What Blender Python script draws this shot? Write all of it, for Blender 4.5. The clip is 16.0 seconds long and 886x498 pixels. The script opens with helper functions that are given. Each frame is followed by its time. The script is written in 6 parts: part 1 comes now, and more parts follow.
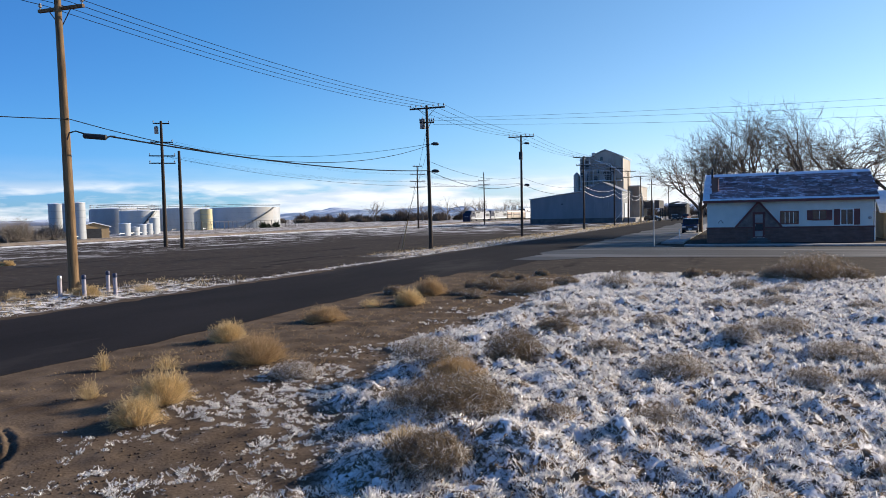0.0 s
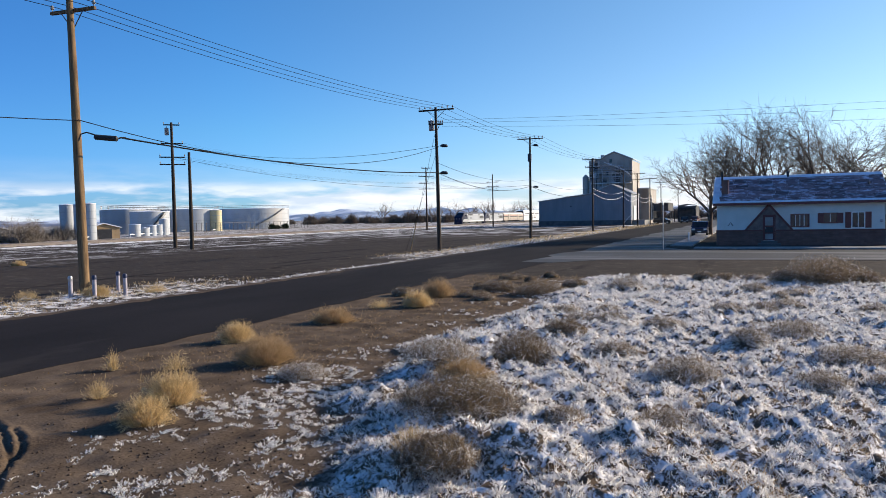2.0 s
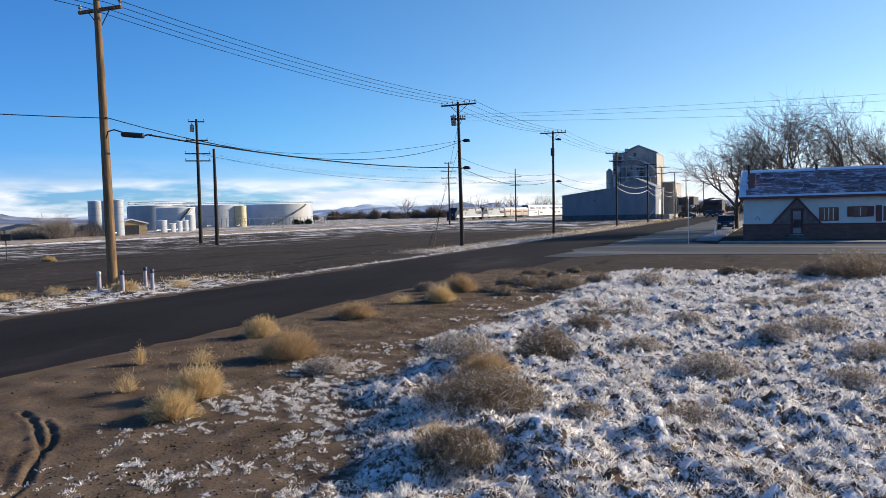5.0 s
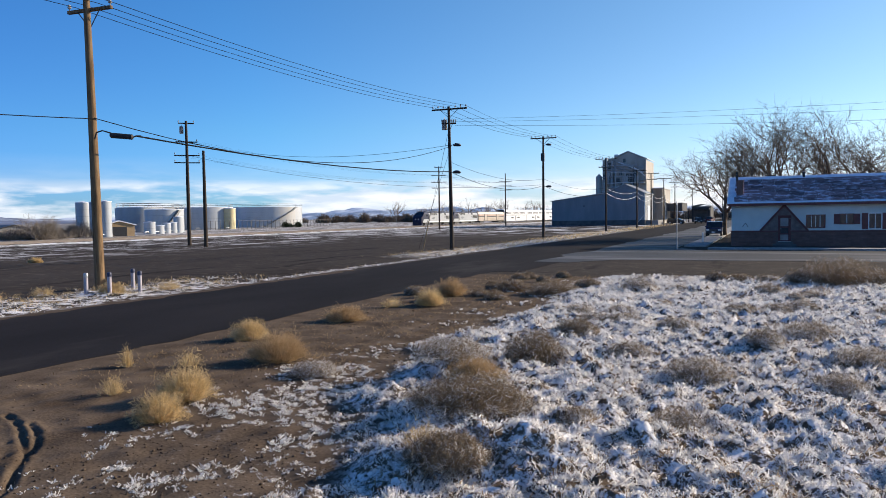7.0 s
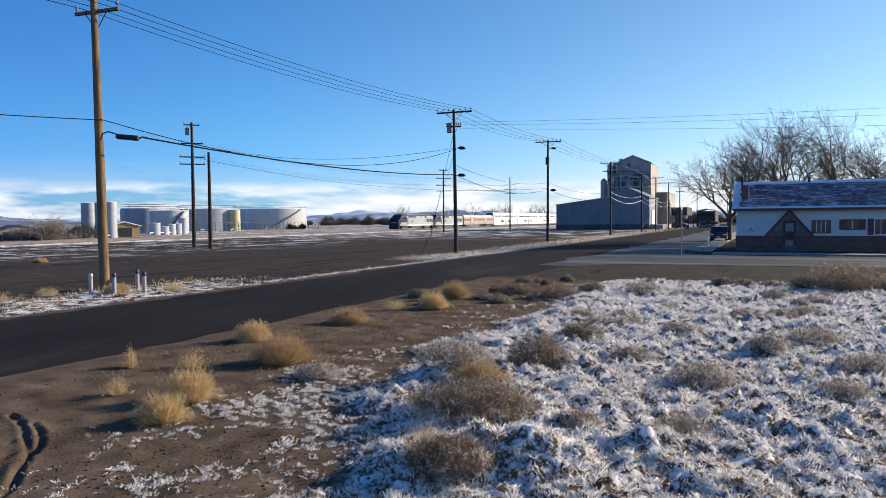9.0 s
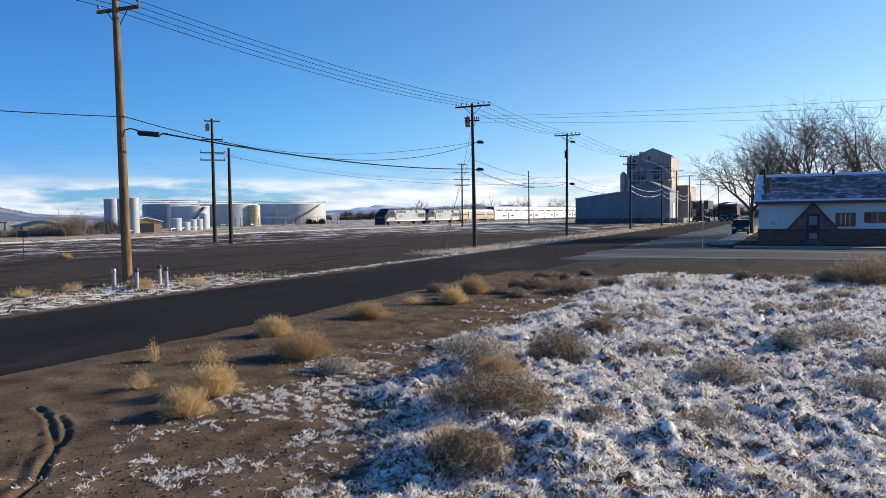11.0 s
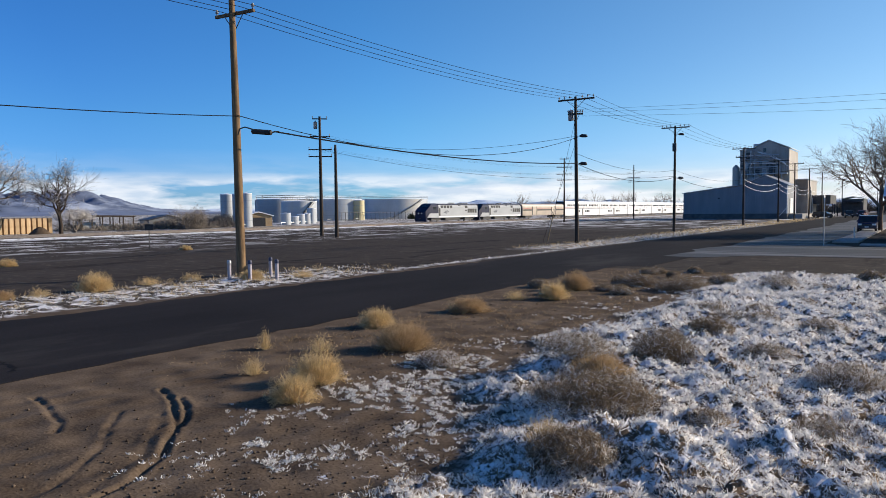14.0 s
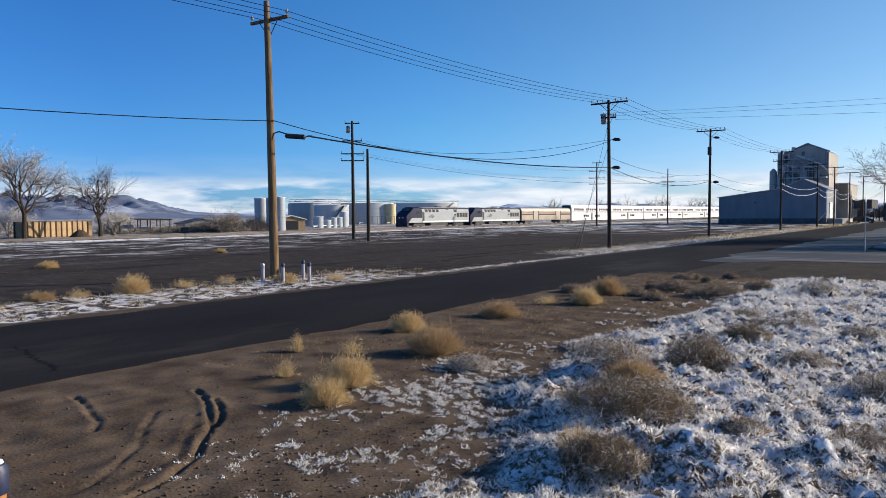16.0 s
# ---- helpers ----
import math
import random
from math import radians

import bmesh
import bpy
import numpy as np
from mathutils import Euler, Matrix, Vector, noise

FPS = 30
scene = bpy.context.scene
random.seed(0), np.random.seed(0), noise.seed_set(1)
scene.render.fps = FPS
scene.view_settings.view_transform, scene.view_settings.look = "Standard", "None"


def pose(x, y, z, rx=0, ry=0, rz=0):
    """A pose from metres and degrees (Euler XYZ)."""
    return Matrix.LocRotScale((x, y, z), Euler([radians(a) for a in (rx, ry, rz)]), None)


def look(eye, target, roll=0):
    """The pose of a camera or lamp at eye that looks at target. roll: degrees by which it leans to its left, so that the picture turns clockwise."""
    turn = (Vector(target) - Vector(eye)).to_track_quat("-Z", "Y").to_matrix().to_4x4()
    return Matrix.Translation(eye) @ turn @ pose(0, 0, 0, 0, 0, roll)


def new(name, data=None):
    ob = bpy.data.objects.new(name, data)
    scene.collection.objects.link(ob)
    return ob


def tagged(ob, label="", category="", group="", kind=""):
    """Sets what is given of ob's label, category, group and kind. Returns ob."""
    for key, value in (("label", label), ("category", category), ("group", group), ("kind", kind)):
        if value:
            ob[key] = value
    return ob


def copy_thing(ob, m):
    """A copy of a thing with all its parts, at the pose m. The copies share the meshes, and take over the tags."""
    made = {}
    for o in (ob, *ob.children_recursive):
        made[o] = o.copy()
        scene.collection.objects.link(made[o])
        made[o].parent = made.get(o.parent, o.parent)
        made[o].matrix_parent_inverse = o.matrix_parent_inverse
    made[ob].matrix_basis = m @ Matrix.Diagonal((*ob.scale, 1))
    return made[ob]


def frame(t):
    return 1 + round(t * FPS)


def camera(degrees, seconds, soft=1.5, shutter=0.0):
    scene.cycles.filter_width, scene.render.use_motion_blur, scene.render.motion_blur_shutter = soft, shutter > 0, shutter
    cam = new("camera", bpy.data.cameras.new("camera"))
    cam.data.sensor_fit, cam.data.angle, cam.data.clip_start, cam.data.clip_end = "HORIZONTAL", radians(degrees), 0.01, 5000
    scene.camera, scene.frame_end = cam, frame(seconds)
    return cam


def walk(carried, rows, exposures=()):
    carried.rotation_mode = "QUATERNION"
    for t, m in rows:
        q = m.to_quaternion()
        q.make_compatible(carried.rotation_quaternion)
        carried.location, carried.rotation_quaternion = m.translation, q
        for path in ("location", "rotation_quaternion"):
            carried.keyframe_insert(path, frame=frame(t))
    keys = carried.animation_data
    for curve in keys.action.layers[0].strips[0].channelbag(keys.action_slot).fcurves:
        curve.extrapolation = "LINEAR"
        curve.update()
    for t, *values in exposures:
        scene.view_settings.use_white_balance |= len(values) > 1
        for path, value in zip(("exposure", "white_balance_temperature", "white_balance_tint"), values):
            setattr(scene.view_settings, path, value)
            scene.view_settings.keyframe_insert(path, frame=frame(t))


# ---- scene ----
cam = camera(63.94, 16.0, soft=0.7)
EYE, STREET = 2.75, 22.8
ROWS = [  # seconds, yaw, pitch, roll
    (0.0, 0.0, -2.68, -1.25), (0.5, -0.02, -2.77, -0.88), (1.0, 0.4, -2.9, -1.15), (1.5, 0.58, -2.56, -1.11),
    (2.0, 0.68, -2.52, -1.08), (2.5, 0.75, -2.68, -1.18), (3.0, 0.86, -2.75, -1.06), (3.5, 2.08, -2.86, -1.7),
    (4.0, 2.84, -3.05, -1.35), (4.5, 2.45, -2.96, -1.27), (5.0, 2.52, -2.89, -1.29), (7.5, 1.29, -2.54, -0.68),
    (8.0, 1.0, -2.55, -0.61), (8.5, 1.35, -2.4, -0.46), (9.0, 2.01, -2.33, -0.44), (11.5, 4.47, -3.11, -0.68),
    (12.0, 5.87, -3.39, -0.68), (12.5, 7.37, -3.03, -0.7), (13.0, 8.88, -2.99, -0.49), (13.5, 10.31, -3.03, -0.51),
    (14.0, 11.64, -3.08, -0.58), (14.5, 12.27, -2.92, -0.62), (15.0, 13.39, -2.62, -0.66), (15.5, 13.77, -2.65, -0.71),
    (16.0, 14.15, -2.74, -0.46)]


def sway(t):
    return -0.03 * min(max((t - 10.0) / 6.0, 0.0), 1.0)


walk(cam, [(t, pose(sway(t), 0, EYE, 90 + p, 0, STREET + yaw) @ pose(0, 0, 0, 0, 0, r)) for t, yaw, p, r in ROWS],
     exposures=[(0.0, 0.6, 6500, 11), (9.0, 0.58, 6500, 11), (12.0, 0.5, 6450, 11), (14.0, 0.42, 6350, 10), (16.0, 0.38, 6300, 10)])

# ---- world and sun ----
SUN_AZ, SUN_EL = 42.0, 20.0   # degrees from the street towards the east, and above the horizon
world = bpy.data.worlds.new("sky")
scene.world = world
world.use_nodes = True
wn, wl = world.node_tree.nodes, world.node_tree.links
wn.clear()
w_out, w_bg, w_sky = wn.new("ShaderNodeOutputWorld"), wn.new("ShaderNodeBackground"), wn.new("ShaderNodeTexSky")
w_sky.sky_type, w_sky.sun_disc = "NISHITA", False
w_sky.sun_elevation, w_sky.sun_rotation = radians(SUN_EL), radians(SUN_AZ)
w_sky.altitude, w_sky.air_density, w_sky.dust_density, w_sky.ozone_density = 900, 1.0, 0.35, 1.2
# thin low clouds near the horizon
w_tc, w_map, w_noise, w_ramp = wn.new("ShaderNodeTexCoord"), wn.new("ShaderNodeMapping"), wn.new("ShaderNodeTexNoise"), wn.new("ShaderNodeValToRGB")
w_map.inputs["Scale"].default_value = (1.7, 1.7, 9.5)
w_map.inputs["Location"].default_value = (0.3, 0.75, 0.1)
w_noise.inputs["Scale"].default_value, w_noise.inputs["Detail"].default_value, w_noise.inputs["Roughness"].default_value = 3.0, 7.0, 0.52
w_ramp.color_ramp.elements[0].position, w_ramp.color_ramp.elements[1].position = 0.37, 0.47
w_sep, w_band, w_mul, w_mix = wn.new("ShaderNodeSeparateXYZ"), wn.new("ShaderNodeValToRGB"), wn.new("ShaderNodeMath"), wn.new("ShaderNodeMixRGB")
els = w_band.color_ramp.elements
els[0].position, els[0].color = 0.0, (0.75, 0.75, 0.75, 1)
els[1].position, els[1].color = 0.085, (0, 0, 0, 1)
els.new(0.03).color = (0.95, 0.95, 0.95, 1)
els.new(0.046).color = (0.6, 0.6, 0.6, 1)
els.new(0.055).color = (0.12, 0.12, 0.12, 1)
w_mul.operation = "MULTIPLY"
wl.new(w_tc.outputs["Generated"], w_map.inputs["Vector"])
wl.new(w_map.outputs["Vector"], w_noise.inputs["Vector"])
wl.new(w_noise.outputs["Fac"], w_ramp.inputs["Fac"])
wl.new(w_tc.outputs["Generated"], w_sep.inputs["Vector"])
wl.new(w_sep.outputs["Z"], w_band.inputs["Fac"])
wl.new(w_ramp.outputs["Color"], w_mul.inputs[0])
wl.new(w_band.outputs["Color"], w_mul.inputs[1])
wl.new(w_mul.outputs["Value"], w_mix.inputs["Fac"])
w_sat = wn.new("ShaderNodeHueSaturation")
w_sat.inputs["Saturation"].default_value = 1.2
wl.new(w_sky.outputs["Color"], w_sat.inputs["Color"])
w_air = wn.new("ShaderNodeMixRGB")
w_air.blend_type, w_air.inputs["Fac"].default_value = "MULTIPLY", 1.0
w_clear = wn.new("ShaderNodeValToRGB")
w_clear.color_ramp.elements[0].position, w_clear.color_ramp.elements[0].color = 0.0, (0.62, 0.7, 1.3, 1)
w_clear.color_ramp.elements[1].position, w_clear.color_ramp.elements[1].color = 0.35, (0.74, 0.93, 1.16, 1)
w_clear.color_ramp.elements.new(0.12).color = (0.68, 0.84, 1.14, 1)
wl.new(w_sep.outputs["Z"], w_clear.inputs["Fac"])
wl.new(w_clear.outputs["Color"], w_air.inputs["Color2"])
wl.new(w_sat.outputs["Color"], w_air.inputs["Color1"])
# the sky pales towards the sun and deepens away from it
w_dot, w_half, w_side, w_deep = wn.new("ShaderNodeVectorMath"), wn.new("ShaderNodeMath"), wn.new("ShaderNodeValToRGB"), wn.new("ShaderNodeMixRGB")
w_dot.operation = "DOT_PRODUCT"
w_dot.inputs[1].default_value = (math.sin(radians(SUN_AZ)) * math.cos(radians(SUN_EL)), math.cos(radians(SUN_AZ)) * math.cos(radians(SUN_EL)), math.sin(radians(SUN_EL)))
w_half.operation, w_half.inputs[1].default_value, w_half.inputs[2].default_value = "MULTIPLY_ADD", 0.5, 0.5
w_side.color_ramp.elements[0].position, w_side.color_ramp.elements[0].color = 0.42, (0.44, 0.79, 1.05, 1)
w_side.color_ramp.elements[1].position, w_side.color_ramp.elements[1].color = 0.92, (1.28, 1.14, 0.94, 1)
w_side.color_ramp.elements.new(0.6).color = (0.64, 1.0, 1.12, 1)
w_side.color_ramp.elements.new(0.82).color = (1.13, 1.08, 0.95, 1)
w_deep.blend_type, w_deep.inputs["Fac"].default_value = "MULTIPLY", 1.0
wl.new(w_tc.outputs["Generated"], w_dot.inputs[0])
wl.new(w_dot.outputs["Value"], w_half.inputs[0])
wl.new(w_half.outputs["Value"], w_side.inputs["Fac"])
wl.new(w_air.outputs["Color"], w_deep.inputs["Color1"])
wl.new(w_side.outputs["Color"], w_deep.inputs["Color2"])
wl.new(w_deep.outputs["Color"], w_mix.inputs["Color1"])
w_n2, w_tone = wn.new("ShaderNodeTexNoise"), wn.new("ShaderNodeValToRGB")
w_n2.inputs["Scale"].default_value, w_n2.inputs["Detail"].default_value = 7.0, 5.0
w_tone.color_ramp.elements[0].position, w_tone.color_ramp.elements[0].color = 0.38, (5.2, 6.0, 7.0, 1)
w_tone.color_ramp.elements[1].position, w_tone.color_ramp.elements[1].color = 0.58, (7.8, 7.9, 8.1, 1)
wl.new(w_map.outputs["Vector"], w_n2.inputs["Vector"])
wl.new(w_n2.outputs["Fac"], w_tone.inputs["Fac"])
wl.new(w_tone.outputs["Color"], w_mix.inputs["Color2"])
wl.new(w_mix.outputs["Color"], w_bg.inputs["Color"])
w_bg.inputs["Strength"].default_value = 0.094
wl.new(w_bg.outputs["Background"], w_out.inputs["Surface"])
sun = new("sun", bpy.data.lights.new("sun", "SUN"))
sun.data.energy, sun.data.angle, sun.data.color = 5.0, radians(0.6), (1.0, 0.86, 0.68)
az, el = radians(SUN_AZ), radians(SUN_EL)
sun.matrix_world = look((60, 60, 60), (60 - math.sin(az) * math.cos(el), 60 - math.cos(az) * math.cos(el), 60 - math.sin(el)))


# ---- materials ----
def surf(name, c1, c2, scale=3.0, rough=0.8, bump=0.15, metal=0.0, fine=40.0, wear=None, wear_at=0.62, island=0.0, stretch=(1, 1, 1), obj_random=0.0, spec=None, world=False):
    """A surface of two tones mixed by noise at two sizes, with relief, an optional worn tone, and tone varied by piece."""
    m = bpy.data.materials.new(name)
    m.use_nodes = True
    n, l = m.node_tree.nodes, m.node_tree.links
    b = n["Principled BSDF"]
    tc, mp = n.new("ShaderNodeTexCoord"), n.new("ShaderNodeMapping")
    mp.inputs["Scale"].default_value = stretch
    if world:
        tc = n.new("ShaderNodeNewGeometry")
    l.new(tc.outputs["Position" if world else "Object"], mp.inputs["Vector"])
    big, small = n.new("ShaderNodeTexNoise"), n.new("ShaderNodeTexNoise")
    big.inputs["Scale"].default_value, big.inputs["Detail"].default_value = scale, 5.0
    small.inputs["Scale"].default_value, small.inputs["Detail"].default_value = fine, 3.0
    for t in (big, small):
        l.new(mp.outputs["Vector"], t.inputs["Vector"])
    add = n.new("ShaderNodeMath")
    add.operation, add.inputs[2].default_value = "MULTIPLY_ADD", 0.0
    add.inputs[1].default_value = 0.62
    mid = n.new("ShaderNodeMath")
    mid.operation, mid.inputs[1].default_value = "MULTIPLY_ADD", 0.38
    l.new(big.outputs["Fac"], add.inputs[0])
    l.new(small.outputs["Fac"], mid.inputs[0])
    l.new(add.outputs[0], mid.inputs[2])
    ramp = n.new("ShaderNodeValToRGB")
    ramp.color_ramp.elements[0].position, ramp.color_ramp.elements[0].color = 0.36, (*c1, 1)
    ramp.color_ramp.elements[1].position, ramp.color_ramp.elements[1].color = 0.64, (*c2, 1)
    l.new(mid.outputs[0], ramp.inputs["Fac"])
    col = ramp.outputs["Color"]
    if wear:
        wnz, wr, mx = n.new("ShaderNodeTexNoise"), n.new("ShaderNodeValToRGB"), n.new("ShaderNodeMixRGB")
        wnz.inputs["Scale"].default_value, wnz.inputs["Detail"].default_value, wnz.inputs["Roughness"].default_value = scale * 0.45, 8.0, 0.65
        wr.color_ramp.elements[0].position, wr.color_ramp.elements[1].position = wear_at - 0.05, wear_at + 0.05
        l.new(mp.outputs["Vector"], wnz.inputs["Vector"])
        l.new(wnz.outputs["Fac"], wr.inputs["Fac"])
        l.new(wr.outputs["Color"], mx.inputs["Fac"])
        l.new(col, mx.inputs["Color1"])
        mx.inputs["Color2"].default_value = (*wear, 1)
        col = mx.outputs["Color"]
    for amount, node, out in ((island, "ShaderNodeNewGeometry", "Random Per Island"), (obj_random, "ShaderNodeObjectInfo", "Random")):
        if amount:
            g, mr, mx = n.new(node), n.new("ShaderNodeMapRange"), n.new("ShaderNodeMixRGB")
            mx.blend_type, mx.inputs["Fac"].default_value = "MULTIPLY", 1.0
            mr.inputs["To Min"].default_value, mr.inputs["To Max"].default_value = 1 - amount, 1 + amount * 0.5
            l.new(g.outputs[out], mr.inputs["Value"])
            l.new(col, mx.inputs["Color1"])
            l.new(mr.outputs["Result"], mx.inputs["Color2"])
            col = mx.outputs["Color"]
    l.new(col, b.inputs["Base Color"])
    b.inputs["Roughness"].default_value, b.inputs["Metallic"].default_value = rough, metal
    b.inputs["Specular IOR Level"].default_value = spec if spec is not None else (0.2 if rough > 0.74 else 0.5)
    if bump:
        bp = n.new("ShaderNodeBump")
        bp.inputs["Strength"].default_value, bp.inputs["Distance"].default_value = bump, 0.02
        l.new(mid.outputs[0], bp.inputs["Height"])
        l.new(bp.outputs["Normal"], b.inputs["Normal"])
    return m


def leafy(m, amount):
    """Lets light through thin leaves, stems and frost crystals."""
    n, l = m.node_tree.nodes, m.node_tree.links
    b, out = n["Principled BSDF"], n["Material Output"]
    t, mx = n.new("ShaderNodeBsdfTranslucent"), n.new("ShaderNodeMixShader")
    l.new(b.inputs["Base Color"].links[0].from_socket, t.inputs["Color"])
    mx.inputs["Fac"].default_value = amount
    l.new(b.outputs["BSDF"], mx.inputs[1])
    l.new(t.outputs["BSDF"], mx.inputs[2])
    l.new(mx.outputs["Shader"], out.inputs["Surface"])
    return m


def glass(name, tone=(0.02, 0.025, 0.03)):
    m = surf(name, tone, tuple(c * 1.6 for c in tone), 2.0, 0.08, 0.0)
    m.node_tree.nodes["Principled BSDF"].inputs["IOR"].default_value = 1.5
    return m


def glow(name, colour, strength):
    m = surf(name, colour, colour, 2.0, 0.3, 0.0)
    b = m.node_tree.nodes["Principled BSDF"]
    b.inputs["Emission Color"].default_value, b.inputs["Emission Strength"].default_value = (*colour, 1), strength
    return m


WOOD_POLE = surf("weathered_pole_wood", (0.09, 0.055, 0.03), (0.26, 0.17, 0.09), 3.0, 0.85, 0.4, fine=30, stretch=(4, 4, 0.35))
WOOD_DARK = surf("creosoted_wood", (0.025, 0.02, 0.016), (0.07, 0.052, 0.04), 3.0, 0.85, 0.4, fine=30, stretch=(4, 4, 0.35))
IRON = surf("dark_iron", (0.03, 0.03, 0.033), (0.06, 0.06, 0.065), 6, 0.5, 0.1, metal=0.6)
GALV = surf("galvanised_steel", (0.28, 0.29, 0.3), (0.42, 0.43, 0.44), 5, 0.45, 0.05, metal=0.7)
PORCELAIN = surf("porcelain", (0.25, 0.24, 0.22), (0.4, 0.38, 0.35), 5, 0.3, 0.0)
WIRE = surf("wire", (0.007, 0.007, 0.008), (0.015, 0.015, 0.017), 8, 0.9, 0.0, spec=0.05)
RUBBER = surf("black_rubber", (0.012, 0.012, 0.013), (0.025, 0.025, 0.026), 8, 0.7, 0.1)
# frost white, also painted on far cables as their sun glint
FROST_GLINT = surf("frost_and_glint", (0.66, 0.69, 0.74), (0.82, 0.83, 0.86), 6, 0.7, 0.3)
ASPHALT = surf("old_asphalt", (0.013, 0.0115, 0.0125), (0.025, 0.0225, 0.0235), 0.35, 0.95, 0.35, spec=0.05, fine=60, wear=(0.042, 0.038, 0.036), wear_at=0.62, stretch=(1, 0.3, 1))
# pale streaks in its colour stand for low sun glancing off damp asphalt
CROSS_ASPHALT = surf("worn_asphalt_sheen", (0.018, 0.016, 0.016), (0.046, 0.043, 0.042), 0.8, 0.7, 0.3, spec=0.3, fine=50, wear=(0.13, 0.125, 0.122), wear_at=0.57, stretch=(0.12, 1.3, 1))
CONCRETE = surf("concrete", (0.22, 0.21, 0.2), (0.36, 0.34, 0.32), 1.2, 0.85, 0.25, wear=(0.16, 0.15, 0.14))
WHITE_PAINT = surf("white_paint", (0.62, 0.62, 0.61), (0.78, 0.78, 0.76), 1.5, 0.55, 0.05, wear=(0.5, 0.48, 0.45), wear_at=0.66)
SIDING = surf("blue_grey_siding", (0.155, 0.17, 0.19), (0.205, 0.22, 0.24), 0.6, 0.6, 0.08, stretch=(1, 1, 0.3))
CONCRETE_DARK = surf("stained_foundation", (0.06, 0.06, 0.065), (0.13, 0.125, 0.12), 0.8, 0.9, 0.2)
TANK_WHITE = surf("tank_paint", (0.31, 0.34, 0.37), (0.45, 0.47, 0.49), 0.25, 0.5, 0.05, wear=(0.42, 0.4, 0.37), wear_at=0.64, stretch=(1, 1, 0.3))
TANK_GREY = surf("grey_tank_paint", (0.2, 0.225, 0.25), (0.3, 0.325, 0.35), 0.25, 0.5, 0.05, stretch=(1, 1, 0.3))
YELLOW = surf("faded_yellow_paint", (0.48, 0.41, 0.22), (0.6, 0.52, 0.31), 0.8, 0.55, 0.05)
TAN = surf("tan_siding", (0.27, 0.19, 0.11), (0.38, 0.28, 0.17), 0.8, 0.75, 0.1)
ELEVATOR = surf("weathered_cream_cladding", (0.3, 0.27, 0.235), (0.43, 0.39, 0.335), 0.25, 0.7, 0.15, wear=(0.24, 0.2, 0.16), wear_at=0.6, stretch=(1, 1, 0.35))
STUCCO = surf("pale_mint_stucco", (0.56, 0.59, 0.55), (0.66, 0.69, 0.64), 1.2, 0.9, 0.3, fine=70)
BRICK = surf("red_brown_brick", (0.15, 0.083, 0.068), (0.205, 0.12, 0.1), 2.0, 0.85, 0.3, obj_random=0.18, world=True)
MORTAR = surf("mortar", (0.13, 0.088, 0.076), (0.16, 0.11, 0.098), 4, 0.9, 0.3)
TRIM = surf("oxblood_trim", (0.10, 0.028, 0.025), (0.17, 0.05, 0.04), 2, 0.6, 0.1)
STONE = surf("entry_stone", (0.13, 0.095, 0.085), (0.23, 0.175, 0.155), 3, 0.85, 0.4, obj_random=0.3)
ROOFING = surf("frosted_shingle", (0.15, 0.095, 0.105), (0.27, 0.185, 0.2), 4.0, 0.85, 0.3, fine=14, wear=(0.5, 0.48, 0.55), wear_at=0.56, obj_random=0.5, world=True, stretch=(0.8, 1.6, 1.6))
ROOF_SNOW = surf("frosted_eave", (0.6, 0.63, 0.7), (0.78, 0.8, 0.84), 2, 0.75, 0.3)
PANE = glass("window_glass")
CURTAIN = surf("pale_curtain", (0.36, 0.36, 0.34), (0.5, 0.5, 0.47), 3, 0.8, 0.1, stretch=(6, 1, 0.3))
SILVER = surf("train_silver", (0.78, 0.78, 0.78), (0.88, 0.88, 0.87), 0.4, 0.35, 0.0, metal=0.1)
TRAIN_WHITE = surf("train_white", (0.33, 0.345, 0.36), (0.42, 0.435, 0.445), 0.4, 0.35, 0.0)
TRAIN_BLUE = surf("train_blue", (0.004, 0.007, 0.028), (0.007, 0.012, 0.045), 0.6, 0.45, 0.0, spec=0.25)
TRAIN_RED = surf("train_red", (0.3, 0.03, 0.03), (0.4, 0.05, 0.05), 0.6, 0.4, 0.0)
TRAIN_GREY = surf("truck_grey", (0.02, 0.02, 0.021), (0.05, 0.048, 0.046), 2, 0.7, 0.2)
BAGGAGE = surf("fluted_steel", (0.38, 0.325, 0.265), (0.5, 0.43, 0.355), 0.5, 0.4, 0.0, metal=0.2)
RAIL_STEEL = surf("rail_steel", (0.2, 0.17, 0.15), (0.34, 0.3, 0.27), 2, 0.4, 0.1, metal=0.8)
BALLAST = surf("frosted_ballast", (0.12, 0.11, 0.1), (0.3, 0.29, 0.28), 2.5, 0.95, 0.6, fine=25, wear=(0.6, 0.61, 0.63), wear_at=0.45)
BARK = surf("bare_bark", (0.115, 0.078, 0.056), (0.25, 0.18, 0.13), 3, 0.9, 0.3, island=0.3)
BARK_PALE = surf("frosted_bark", (0.16, 0.13, 0.1), (0.34, 0.3, 0.26), 3, 0.9, 0.3, island=0.4)
SCRUB = surf("distant_scrub", (0.12, 0.09, 0.068), (0.24, 0.185, 0.14), 1.5, 0.95, 0.2, island=0.5)
NEEDLE = surf("conifer_needles", (0.02, 0.035, 0.018), (0.04, 0.06, 0.03), 3, 0.85, 0.2, island=0.5)
STRAW = leafy(surf("dry_straw", (0.54, 0.38, 0.17), (0.78, 0.6, 0.34), 5, 0.75, 0.0, island=0.45), 0.45)
RUST_STRAW = leafy(surf("rusty_straw", (0.36, 0.235, 0.12), (0.58, 0.42, 0.24), 5, 0.8, 0.0, island=0.45), 0.4)
